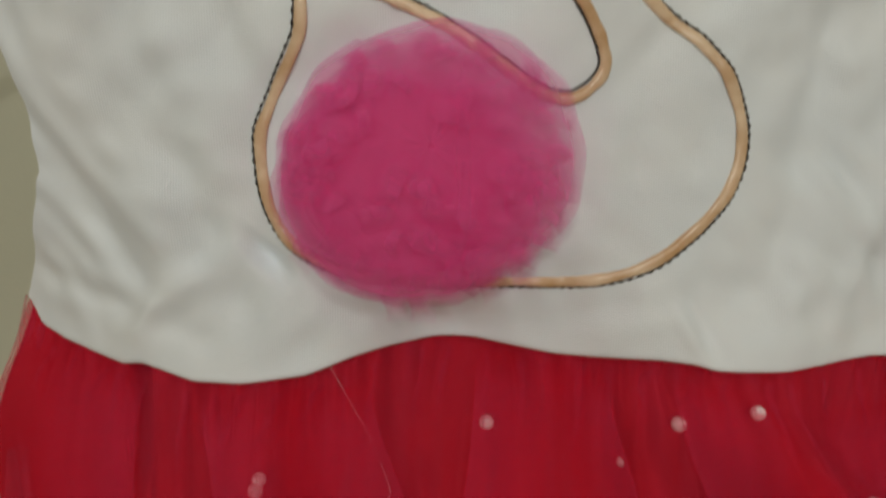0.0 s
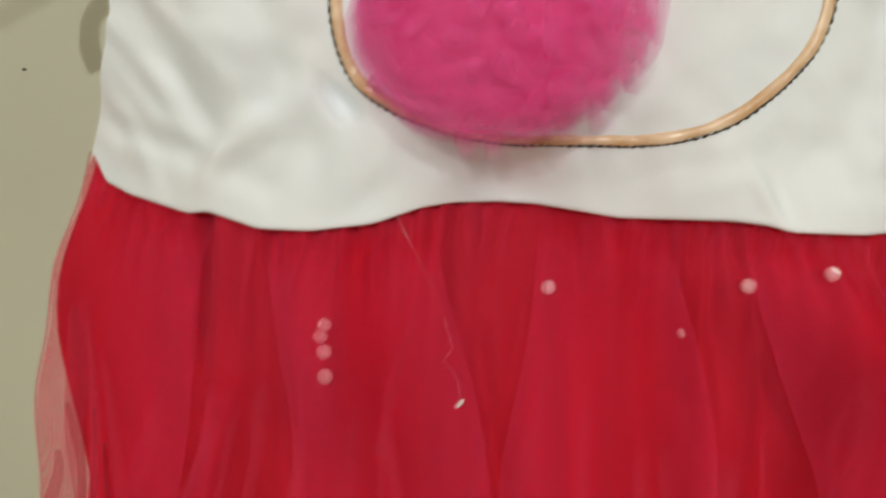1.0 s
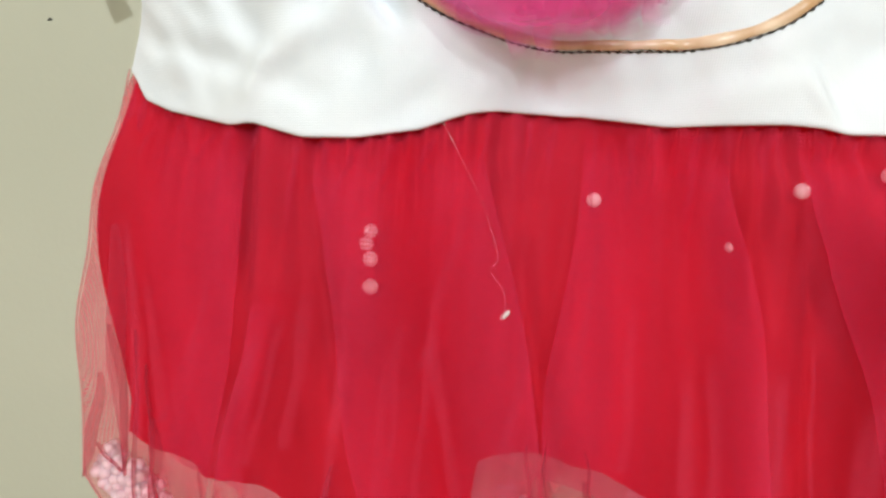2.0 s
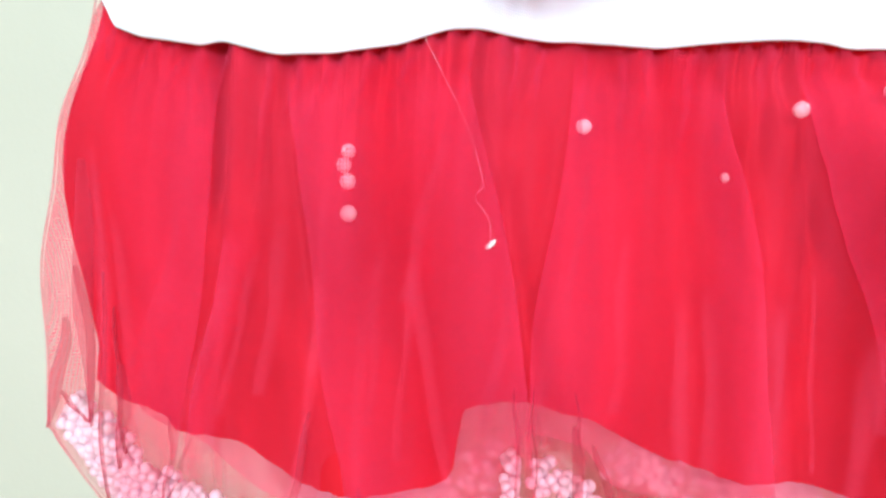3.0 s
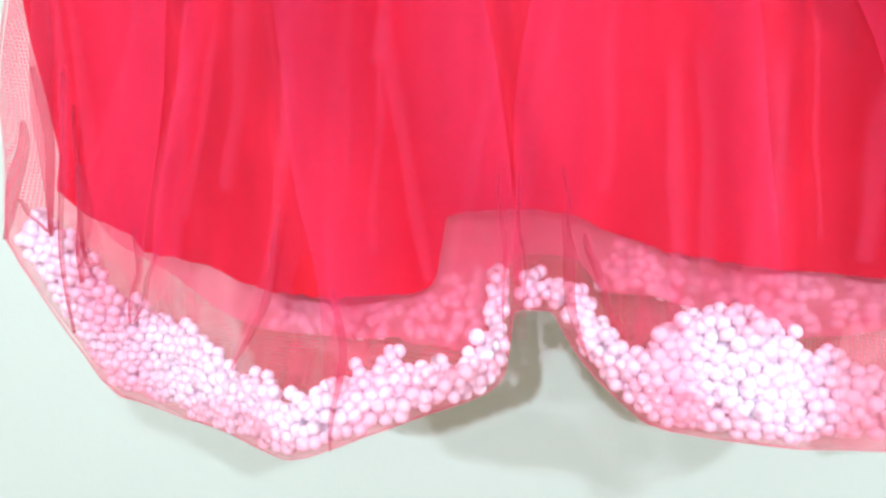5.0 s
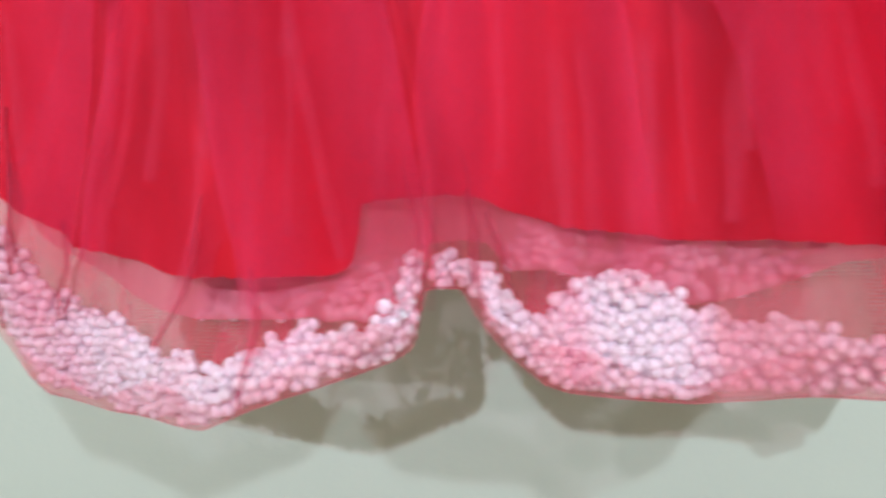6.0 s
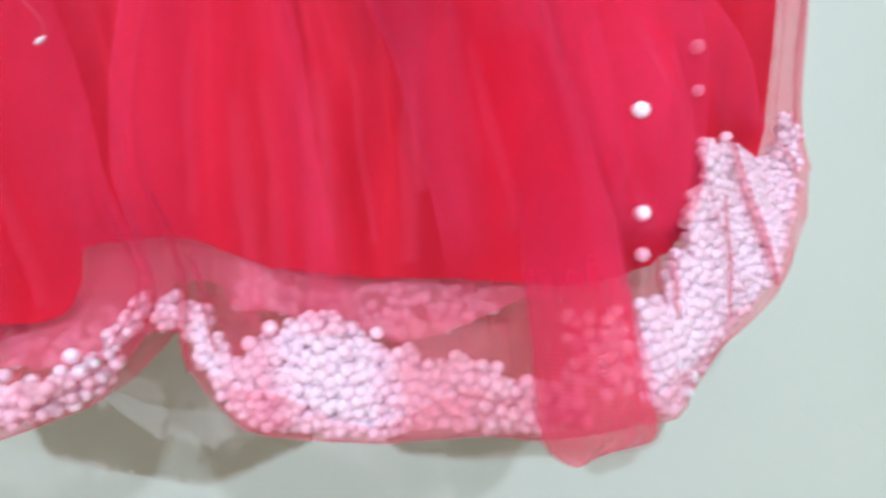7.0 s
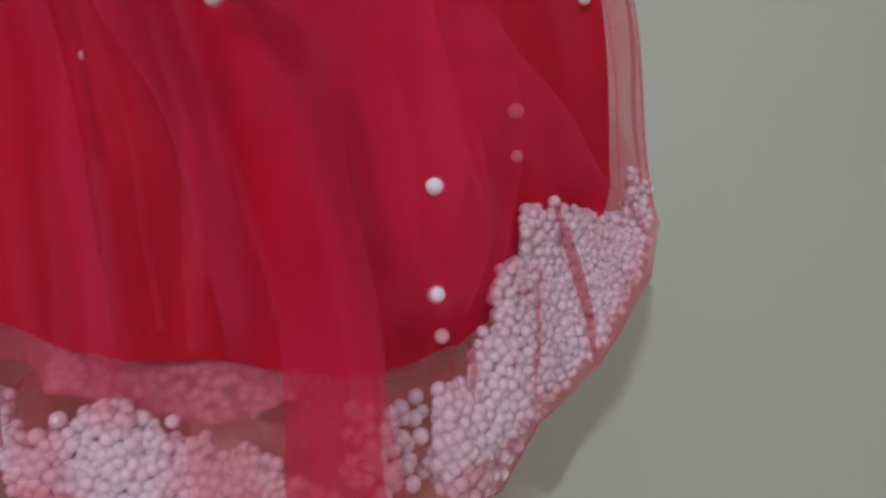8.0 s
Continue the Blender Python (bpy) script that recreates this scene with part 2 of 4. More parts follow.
def tube(path, radius, sides=8, flat=1.0):
    """A tube along a path of 3D points; flat squeezes it in y."""
    path = np.asarray(path, float)
    tang = np.gradient(path, axis=0)
    tang /= np.linalg.norm(tang, axis=1)[:, None] + 1e-12
    ref = np.array([0, 1.0, 0])
    side = np.cross(tang, ref)
    side /= np.linalg.norm(side, axis=1)[:, None] + 1e-9
    up = np.cross(side, tang)
    a = np.linspace(0, 2 * math.pi, sides, endpoint=False)
    r = np.broadcast_to(np.asarray(radius, float), (len(path),))
    ring = path[:, None] + r[:, None, None] * (np.cos(a)[None, :, None] * side[:, None] + flat * np.sin(a)[None, :, None] * up[:, None])
    n = len(path)
    faces = [(i * sides + j, i * sides + (j + 1) % sides, (i + 1) * sides + (j + 1) % sides, (i + 1) * sides + j) for i in range(n - 1) for j in range(sides)]
    faces += [tuple(range(sides))[::-1], tuple(range((n - 1) * sides, n * sides))]
    return ring.reshape(-1, 3), faces


def box(name, lo, hi, material, label="", holes=()):
    bm = bmesh.new()
    bmesh.ops.create_cube(bm, size=1)
    for v in bm.verts:
        v.co = [lo[k] if v.co[k] < 0 else hi[k] for k in range(3)]
    me = bpy.data.meshes.new(name)
    bm.to_mesh(me)
    bm.free()
    me.materials.append(material)
    return tagged(new(name, me), label, kind="structure")


# ---- the room ----
WALL_Y = 0.17
box("wall_north", (-2.0, WALL_Y, 0), (2.6, WALL_Y + 0.12, 2.7), WALL_PAINT, "pale green painted wall behind the hanging dress")
box("wall_west", (-2.12, -3.1, 0), (-2.0, WALL_Y + 0.12, 2.7), ROOM_PAINT, "unseen tan side wall, toned for warm dim bounce light")
box("wall_east", (2.6, -3.1, 0), (2.72, WALL_Y + 0.12, 2.7), ROOM_PAINT, "unseen tan side wall, toned for warm dim bounce light")
box("wall_south", (-2.0, -3.1, 0), (2.6, -2.98, 2.7), ROOM_PAINT, "unseen tan wall across the room, toned for warm dim bounce light")
box("floor", (-2.12, -3.1, -0.1), (2.72, WALL_Y + 0.12, 0), FLOOR_TILE, "dull beige floor of the room")
box("ceiling", (-2.12, -3.1, 2.7), (2.72, WALL_Y + 0.12, 2.8), CEILING_PAINT, "plain off-white ceiling")


# ---- the dress: the shape of its front ----
def front(x, z):
    u, w = (x - 0.04) / 0.2, (z - 1.1) / 0.1
    y = -0.0404 - 0.0082 * u - 0.0071 * w + 0.0211 * u * u + 0.016 * u * w - 0.003 * w * w
    for gx, gz, a, sx, sz in ((0, 1.06, 0.026, 0.03, 0.03), (0.155, 1.02, -0.036, 0.03, 0.03), (-0.06, 1.16, -0.014, 0.04, 0.04),
                              (0.27, 1.11, 0.035, 0.04, 0.06), (-0.155, 1.22, 0.02, 0.04, 0.04), (0.025, 1.19, 0.017, 0.03, 0.06),
                              (0.18, 1.1, -0.012, 0.03, 0.04), (-0.055, 1.01, -0.038, 0.038, 0.03), (0.0, 1.212, 0.02, 0.02, 0.018), (0.1, 1.19, -0.008, 0.025, 0.03),
                              (-0.17, 1.065, -0.018, 0.035, 0.04), (-0.057, 1.158, -0.008, 0.02, 0.025), (-0.012, 1.037, -0.026, 0.015, 0.018),
                              (0.2, 1.014, 0.02, 0.016, 0.022), (0.24, 1.1, 0.015, 0.035, 0.04)):
        y = y + a * np.exp(-((x - gx) / sx) ** 2 - ((z - gz) / sz) ** 2)
    # a broad fold of the skirt stands forward, steep on its outer side
    far = np.interp(z, [1.005, 1.02, 1.05, 1.075, 1.14, 1.165, 1.195], [0, 0.006, 0.026, 0.033, 0.037, 0.034, 0])
    ridge = np.interp(z, [1.02, 1.05, 1.075, 1.1, 1.136, 1.165, 1.19], [0.16, 0.158, 0.154, 0.146, 0.137, 0.123, 0.098])
    return y - far * np.exp(-((x - ridge) / np.where(x < ridge, 0.034, 0.013)) ** 2)


def at_front(xz, off=0.0):
    xz = np.asarray(xz, float)
    return np.stack([xz[..., 0], front(xz[..., 0], xz[..., 1]) + off, xz[..., 1]], -1)


SEAM = [(-0.151, 1.223), (-0.148, 1.213), (-0.135, 1.208), (-0.107, 1.202), (-0.1, 1.203), (-0.081, 1.198), (-0.063, 1.198), (-0.043, 1.201), (-0.0283, 1.2067),
        (-0.0188, 1.2088), (-0.0025, 1.2102), (0.0105, 1.2098), (0.0372, 1.2058), (0.069, 1.206), (0.08, 1.205), (0.087, 1.203), (0.11, 1.203), (0.142, 1.207),
        (0.19, 1.205), (0.238, 1.215)]
HEM = [(-0.1747, 1.0697), (-0.1741, 1.0635), (-0.1688, 1.0507), (-0.1631, 1.0316), (-0.155, 1.0132), (-0.1473, 1.0066), (-0.1315, 1.0035), (-0.1177, 1.0008),
       (-0.0846, 1.0009), (-0.0666, 1.0027), (-0.052, 1.0093), (-0.0423, 1.0127), (-0.0316, 1.0152), (-0.0197, 1.0188), (-0.0107, 1.0219), (-0.0061, 1.0233), (-0.0024, 1.0256),
       (0.0004, 1.0286), (0.0012, 1.033), (0.0018, 1.0456), (0.0069, 1.0464), (0.0165, 1.0461), (0.0203, 1.0386), (0.0246, 1.0318), (0.03, 1.0256), (0.0361, 1.02), (0.0439, 1.0136), (0.0516, 1.0112), (0.0678, 1.0094), (0.0909, 1.0079),
       (0.1106, 1.0096), (0.1236, 1.0122), (0.1358, 1.0132), (0.1497, 1.0174), (0.1616, 1.02), (0.1843, 1.0136), (0.1935, 1.0135), (0.2003, 1.0222), (0.2065, 1.0345),
       (0.2165, 1.0425), (0.2292, 1.0515), (0.2455, 1.0665), (0.2605, 1.0805), (0.2658, 1.0925), (0.2684, 1.1035)]
SATIN_HEM = [(-0.1574, 1.0856), (-0.1485, 1.0753), (-0.1352, 1.0689), (-0.1317, 1.0635), (-0.1213, 1.0614), (-0.1105, 1.0585), (-0.0971, 1.0528), (-0.0834, 1.0512),
       (-0.066, 1.051), (-0.0557, 1.0503), (-0.042, 1.0515), (-0.0323, 1.0515), (-0.0253, 1.0541), (-0.0228, 1.0586), (-0.0218, 1.0779), (-0.0104, 1.0802),
       (0.0058, 1.0809), (0.0154, 1.0801), (0.0245, 1.0782), (0.0308, 1.0746), (0.0403, 1.0713), (0.0526, 1.0672), (0.0704, 1.0645), (0.0848, 1.0624),
       (0.1018, 1.0618), (0.116, 1.0605), (0.1323, 1.0587), (0.1475, 1.0571), (0.1678, 1.059), (0.1823, 1.0625), (0.19, 1.067), (0.2465, 1.108), (0.249, 1.12)
       ]
NET_HEM = [(-0.1596, 1.0843), (-0.1479, 1.0685), (-0.1339, 1.0584), (-0.1174, 1.0463), (-0.1008, 1.0389), (-0.0832, 1.0356), (-0.0651, 1.036), (-0.0453, 1.0358),
       (-0.0354, 1.0369), (-0.0328, 1.0349), (-0.0204, 1.0359), (-0.0074, 1.0335), (-0.0026, 1.0342), (0.0004, 1.046), (0.0026, 1.0638), (0.0155, 1.0649),
       (0.0264, 1.0632), (0.0343, 1.0522), (0.0473, 1.0526), (0.0619, 1.0485), (0.0748, 1.0451), (0.0948, 1.0391), (0.1089, 1.0413), (0.1208, 1.046), (0.1296, 1.0504),
       (0.1355, 1.0533), (0.17, 1.056)]


def height(curve, x):
    c = np.array(curve)
    return np.interp(x, c[:, 0], c[:, 1])


def smooth_height(curve, x, r=0.003):
    return sum(height(curve, x + d) for d in (-r, -r / 2, 0, r / 2, r)) / 5


def columns(hem, s, v, top=(-0.1505, 0.240), bend=0.58):
    """Points (x, z) of cloth that hangs from the seam to a hem: s across, v down, both from 0 to 1."""
    h = np.array(hem)
    hx = h[0, 0] + (h[-1, 0] - h[0, 0]) * s
    hz = smooth_height(hem, hx, 0.0012)
    if hem is SATIN_HEM:
        hz = hz + 0.0003 * np.sin(430 * hx + 5 * np.sin(97 * hx)) + 0.0002 * np.sin(2100 * hx + 9 * np.sin(310 * hx))
    tx = top[0] + (top[1] - top[0]) * s
    tz = smooth_height(SEAM, tx, 0.001) + 0.003
    x = tx + (hx - tx) * v ** bend
    if hem is HEM:
        x = x - (0.011 * np.exp(-((v - 0.64) / 0.2) ** 2) + 0.0045 * np.exp(-((v - 0.27) / 0.14) ** 2)) * np.exp(-s / 0.05)
    return np.stack([x, tz + (hz - tz) * v], -1)


def skirt_uv(x, z):
    """Across and down the tulle, both from 0 to 1, at a place of its front."""
    s, v = (x + 0.17) / 0.43, np.clip((1.205 - z) / 0.19, 0, 1)
    for _ in range(8):
        hx, tx = HEM[0][0] + (HEM[-1][0] - HEM[0][0]) * s, -0.1505 + 0.3905 * s
        tz, hz = smooth_height(SEAM, tx), smooth_height(HEM, hx, 0.002)
        v = np.clip((tz - z) / (tz - hz), 0, 1)
        w = v ** 0.58
        a, b = -0.1505 + (HEM[0][0] + 0.1505) * w, 0.240 + (HEM[-1][0] - 0.240) * w
        s = np.clip((x - a) / (b - a), 0, 1)
    return s, v


def ripple(s, v):
    """Gathers at the seam that open into broad soft folds."""
    gather = 0.0021 * np.sin(300 * s + 5 * np.sin(23 * s)) * np.exp(-v / 0.12)
    broad = 0.003 * np.sin(61 * s + 2.3 * np.sin(13 * s) - 0.9 * v) * np.minimum(1, v * 4) * (1 - 0.4 * v)
    return gather + broad


CREASES = [
    ((-0.1024, 1.2005), (-0.1071, 1.1465), 0.0018, 0.008),
    ((-0.0870, 1.1943), (-0.0939, 1.1430), 0.003, 0.004),
    ((-0.0777, 1.1937), (-0.0727, 1.0938), 0.003, 0.005),
    ((-0.0186, 1.1961), (-0.0017, 1.1090), 0.003, 0.004),
    ((0.0117, 1.2017), (0.0017, 1.1129), 0.003, 0.004),
    ((0.0225, 1.2081), (0.0264, 1.1865), 0.0022, 0.004),
    ((-0.0486, 1.1982), (-0.0419, 1.1733), 0.0022, 0.003),
    ((0.0532, 1.1999), (0.0648, 1.1333), 0.003, 0.004),
    ((0.0656, 1.1989), (0.0769, 1.1372), 0.003, 0.005),
    ((-0.1181, 1.2058), (-0.1136, 1.1824), 0.0022, 0.003),
    ((0.0736, 1.1969), (0.1017, 1.1304), 0.003, 0.005),
    ((-0.1380, 1.2105), (-0.1254, 1.1868), 0.0022, 0.003),
    ((-0.0621, 1.2016), (-0.0577, 1.1843), 0.002, 0.0025),
    ((0.0005, 1.2114), (-0.0041, 1.1876), 0.002, 0.003),
    ((0.0377, 1.2064), (0.0416, 1.1876), 0.002, 0.003),
    ((-0.0072, 1.1569), (0.0066, 1.0857), 0.003, 0.004),
    ((0.0937, 1.1474), (0.0978, 1.0910), 0.004, 0.00225),
    ((0.1176, 1.1397), (0.1203, 1.0730), 0.004, 0.0018),
    ((0.1536, 1.1524), (0.1635, 1.0770), 0.003, 0.005),
    ((0.1691, 1.1523), (0.1742, 1.1073), 0.003, 0.004),
    ((0.0908, 1.1587), (0.0992, 1.1004), 0.004, 0.0027),
    ((0.1187, 1.1494), (0.1112, 1.0822), 0.004, 0.00225),
    ((0.1649, 1.1471), (0.1707, 1.0858), 0.003, 0.005),
    ((-0.1612, 1.2005), (-0.1523, 1.1135), 0.003, 0.003),
]


def creases(x, z):
    """Valleys between the folds of the skirt: each runs from a top to a lower place."""
    y = 0.0
    for (xa, za), (xb, zb), wide, deep in CREASES:
        k = np.clip((za - z) / (za - zb), 0, 1)
        fade = np.clip((z - zb) / 0.02 + 0.5, 0, 1) * np.clip((za + 0.012 - z) / 0.01, 0, 1)
        d = x - (xa + (xb - xa) * k)
        y = y + deep * fade * np.exp(-(d / (1.5 * wide)) ** 2)
    return y


def skin(x, z):
    """Depth of the tulle with its folds at a place of its front."""
    return front(x, z) + ripple(*skirt_uv(x, z)) + 0.5 * creases(x, z)


dress = tagged(new("dress"), "child's dress, white knit bodice, red tulle bubble skirt with beads", "dress")
dress.location = (0.04, -0.02, 1.2)
bpy.context.view_layer.update()
BACK = dress.matrix_world.inverted()


def dress_part(name, points, material, parent=dress, label="", kind=""):
    grid = isinstance(points, np.ndarray)
    verts, faces = sheet(points) if grid else points
    me = mesh_of(name, verts, faces, material, uv=(points.shape[1], points.shape[0]) if grid else None)
    if parent is dress:
        me.transform(BACK)
    return part(name, me, parent, label, kind)


# red satin underskirt: front and back in one tube
def satin_sheet():
    s, v = np.meshgrid(np.linspace(0, 1, 900), np.linspace(0, 1, 60))
    f = columns(SATIN_HEM, s, v, (-0.1505, 0.236))
    swing = 0.005 * np.sin(44 * s + 1.5 * np.sin(9 * s)) * np.minimum(1, v * 3)
    off = 0.0028 + 1.15 * ripple(s, v) + 0.0112 * np.minimum(1, v * 4) + swing * 0.7 + 1.0 * creases(f[..., 0], f[..., 1])
    f[..., 0] -= 0.014 * np.sin(math.pi * np.minimum(1, v * 1.1)) * (1 - s) ** 8
    off = off - 0.013 * np.exp(-((f[..., 0] + 0.055) / 0.028) ** 2 - ((f[..., 1] - 1.055) / 0.03) ** 2)
    edge = np.minimum(1, np.minimum(s, 1 - s) * 14)
    pf = np.stack([f[..., 0], front(f[..., 0], f[..., 1]) + off * edge + 0.004 * (1 - edge), f[..., 1]], -1)
    pb = pf.copy()
    pb[..., 1] += 0.004 + 0.034 * np.sin(math.pi * s) ** 0.5
    pb[..., 2] += 0.045 * v ** 4
    return np.concatenate([pf, pb[:, ::-1]], 1)


dress_part("satin_underskirt", sheet(satin_sheet()), SATIN, label="bright red satin underskirt")


# sheer tulle overskirt: front, hem turn and back in one sheet
def tulle_sheet():
    s, v = np.meshgrid(np.linspace(0, 1, 460), np.linspace(0, 1, 70))
    f = columns(HEM, s, v)
    turn = np.sqrt(np.clip((1 - v) / 0.07, 0, 1))
    room = 0.002 + 0.046 * np.sin(math.pi * s) ** 0.55
    yf = front(f[..., 0], f[..., 1]) + ripple(s, v) + 0.5 * creases(f[..., 0], f[..., 1]) + 0.0032 * np.exp(-(v / 0.03) ** 2)
    bag = 0.006 * (1 - turn)
    pf = np.stack([f[..., 0], yf + bag * (np.sin(math.pi * s) ** 0.3), f[..., 1]], -1)
    pb = pf.copy()
    pb[..., 1] = pf[..., 1] + room * turn * np.minimum(1, 0.25 + v * 3)
    return np.concatenate([pf, pb[::-1][1:]], 0)


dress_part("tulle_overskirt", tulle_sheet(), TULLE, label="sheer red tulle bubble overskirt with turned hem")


# lining net under the satin hem
def net_depth(x, z):
    return front(x, z) + 1.15 * ripple(*skirt_uv(x, z)) + creases(x, z) + 0.0205


def net_sheet():
    x, v = np.meshgrid(np.linspace(-0.160, 0.169, 330), np.linspace(0, 1, 14))
    lo = smooth_height(NET_HEM, x, 0.0015)
    hi = np.maximum(smooth_height(SATIN_HEM, x, 0.001) + 0.012, lo + 0.001)
    z = hi + (lo - hi) * v
    return np.stack([x, net_depth(x, z), z], -1)


dress_part("lining_net", sheet(net_sheet()), LINING_NET, label="pink net lining below the satin")


# folds of the tulle, each a wide or narrow doubled panel: two edges from top to bottom
def fold(edge, other, lift=0.002, kind="fold", proud=0.0, label="", n=50, across=12):
    """A doubled panel of the tulle from its folded edge to the line where it merges with the rest."""
    a, b = line(edge, n, 2), line(other, n, 2)
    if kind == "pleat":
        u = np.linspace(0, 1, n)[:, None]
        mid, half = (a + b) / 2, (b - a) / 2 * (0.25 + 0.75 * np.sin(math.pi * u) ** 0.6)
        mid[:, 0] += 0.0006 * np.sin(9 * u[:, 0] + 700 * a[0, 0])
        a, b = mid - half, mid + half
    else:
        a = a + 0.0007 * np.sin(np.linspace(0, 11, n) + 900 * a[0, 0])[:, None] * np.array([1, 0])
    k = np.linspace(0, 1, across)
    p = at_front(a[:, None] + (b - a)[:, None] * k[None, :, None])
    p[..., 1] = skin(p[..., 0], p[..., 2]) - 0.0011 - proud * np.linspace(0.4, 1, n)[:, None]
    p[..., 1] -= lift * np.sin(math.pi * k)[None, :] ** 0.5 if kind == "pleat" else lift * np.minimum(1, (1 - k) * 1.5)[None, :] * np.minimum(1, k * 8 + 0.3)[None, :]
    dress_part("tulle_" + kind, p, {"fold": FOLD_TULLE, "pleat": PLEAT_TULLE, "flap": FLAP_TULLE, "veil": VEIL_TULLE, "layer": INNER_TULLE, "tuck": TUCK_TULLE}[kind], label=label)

fold([(-0.0786, 1.1963), (-0.0708, 1.1533), (-0.0721, 1.0979), (-0.0605, 1.0449), (-0.0540, 1.0273)],
     [(-0.0387, 1.1963), (-0.0326, 1.1545), (-0.0299, 1.1002), (-0.0264, 1.0443), (-0.0281, 1.0255)], 0.004)
fold([(-0.0239, 1.1987), (-0.0120, 1.1556), (-0.0017, 1.1090), (0.0039, 1.0782), (0.0066, 1.0385)],
     [(-0.0552, 1.1964), (-0.0470, 1.1537), (-0.0430, 1.1076), (-0.0372, 1.0794), (-0.0309, 1.0417)], 0.004)
fold([(0.0126, 1.2057), (0.0067, 1.1566), (0.0012, 1.1129), (0.0017, 1.0806), (0.0030, 1.0443)],
     [(0.0486, 1.2020), (0.0500, 1.1575), (0.0483, 1.1148), (0.0449, 1.0871), (0.0421, 1.0541)], 0.003)
fold([(-0.1024, 1.2005), (-0.1053, 1.1626), (-0.1083, 1.1390), (-0.1223, 1.0859), (-0.1305, 1.0357)],
     [(-0.1504, 1.2080), (-0.1513, 1.1535), (-0.1510, 1.1338), (-0.1486, 1.0849), (-0.1536, 1.0335)], 0.003)
fold([(0.0532, 1.1999), (0.0626, 1.1659), (0.0719, 1.1230), (0.0796, 1.0507)],
     [(0.0351, 1.2018), (0.0450, 1.1664), (0.0513, 1.1221), (0.0590, 1.0491)], 0.003)
fold([(0.0734, 1.2001), (0.0773, 1.1752), (0.0980, 1.1343), (0.1102, 1.0874), (0.1131, 1.0534)],
     [(0.1034, 1.1964), (0.1070, 1.1780), (0.1326, 1.1387), (0.1352, 1.0857), (0.1348, 1.0565)], 0.003)
fold([(-0.0988, 1.1466), (-0.1081, 1.1197), (-0.1217, 1.0774), (-0.1305, 1.0357)],
     [(-0.0839, 1.1467), (-0.0931, 1.1205), (-0.1066, 1.0785), (-0.1126, 1.0384)], 0.0025)
fold([(0.149, 1.1505), (0.1546, 1.1042), (0.1601, 1.0733), (0.1627, 1.0489), (0.1693, 1.0149)],
     [(0.1130, 1.1505), (0.1186, 1.1042), (0.1241, 1.0733), (0.1267, 1.0489), (0.1333, 1.0149)], 0.003, proud=0.002, label="broad tulle fold hanging over the hem")
fold([(0.1986, 1.1771), (0.2135, 1.1530), (0.2354, 1.1301), (0.2575, 1.1096)],
     [(0.1501, 1.1760), (0.1633, 1.1511), (0.1783, 1.1233), (0.1900, 1.1041)], 0.003)
fold([(0.1658, 1.1646), (0.1716, 1.1178), (0.1735, 1.0911), (0.1627, 1.0620)],
     [(0.1531, 1.1647), (0.1487, 1.1108), (0.1571, 1.0924), (0.1495, 1.0626)], 0.002)
fold([(0.2080, 1.1560), (0.2090, 1.1250), (0.2010, 1.0950), (0.1880, 1.0680)],
     [(0.1560, 1.1600), (0.1580, 1.1250), (0.1600, 1.0950), (0.1610, 1.0650)], 0.0006)
fold([(0.1900, 1.1400), (0.1960, 1.1150), (0.1930, 1.0900), (0.1830, 1.0650)],
     [(0.1480, 1.1400), (0.1490, 1.1150), (0.1510, 1.0900), (0.1530, 1.0600)], 0.0006)
fold([(0.1760, 1.1900), (0.1860, 1.1500), (0.1890, 1.1200), (0.1800, 1.0850)],
     [(0.1000, 1.1900), (0.1150, 1.1500), (0.1200, 1.1200), (0.1250, 1.0850)], 0.0015)
fold([(0.0889, 1.0532), (0.0882, 1.0334), (0.0887, 1.0209), (0.0889, 1.0102)],
     [(0.1350, 1.0520), (0.1338, 1.0348), (0.1333, 1.0237), (0.1332, 1.0137)], 0.002, "veil")
fold([(0.0975, 1.0500), (0.0972, 1.0334), (0.0976, 1.0209), (0.0980, 1.0112)],
     [(0.1400, 1.0480), (0.1390, 1.0340), (0.1385, 1.0240), (0.1380, 1.0150)], 0.001, "layer", label="inner layer of tulle before the beads")
fold([(0.0537, 1.0583), (0.0588, 1.0398), (0.0607, 1.0270), (0.0611, 1.0144)],
     [(0.0296, 1.0592), (0.0348, 1.0402), (0.0385, 1.0275), (0.0412, 1.0148)], 0.002, "veil")
fold([(-0.1308, 1.0512), (-0.1283, 1.0334), (-0.1225, 1.0204), (-0.1188, 1.0051)],
     [(-0.1621, 1.0663), (-0.1607, 1.0533), (-0.1559, 1.0332), (-0.1463, 1.0132)], 0.002, "veil")
fold([(0.1240, 1.1250), (0.1305, 1.0920), (0.1348, 1.0615), (0.1351, 1.0429), (0.1335, 1.0294), (0.1345, 1.0163), (0.1399, 1.0107), (0.1432, 1.0102)],
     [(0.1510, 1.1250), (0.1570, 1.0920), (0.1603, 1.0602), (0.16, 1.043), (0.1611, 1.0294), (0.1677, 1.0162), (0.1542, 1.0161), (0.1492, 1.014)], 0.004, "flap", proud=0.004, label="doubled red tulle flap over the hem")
fold([(-0.0984, 1.1392), (-0.1126, 1.1080), (-0.1216, 1.0871), (-0.1286, 1.0635), (-0.1287, 1.0528)],
     [(-0.0904, 1.1387), (-0.1034, 1.1079), (-0.1146, 1.0870), (-0.1240, 1.0631), (-0.1271, 1.0528)], 0.003, "veil")
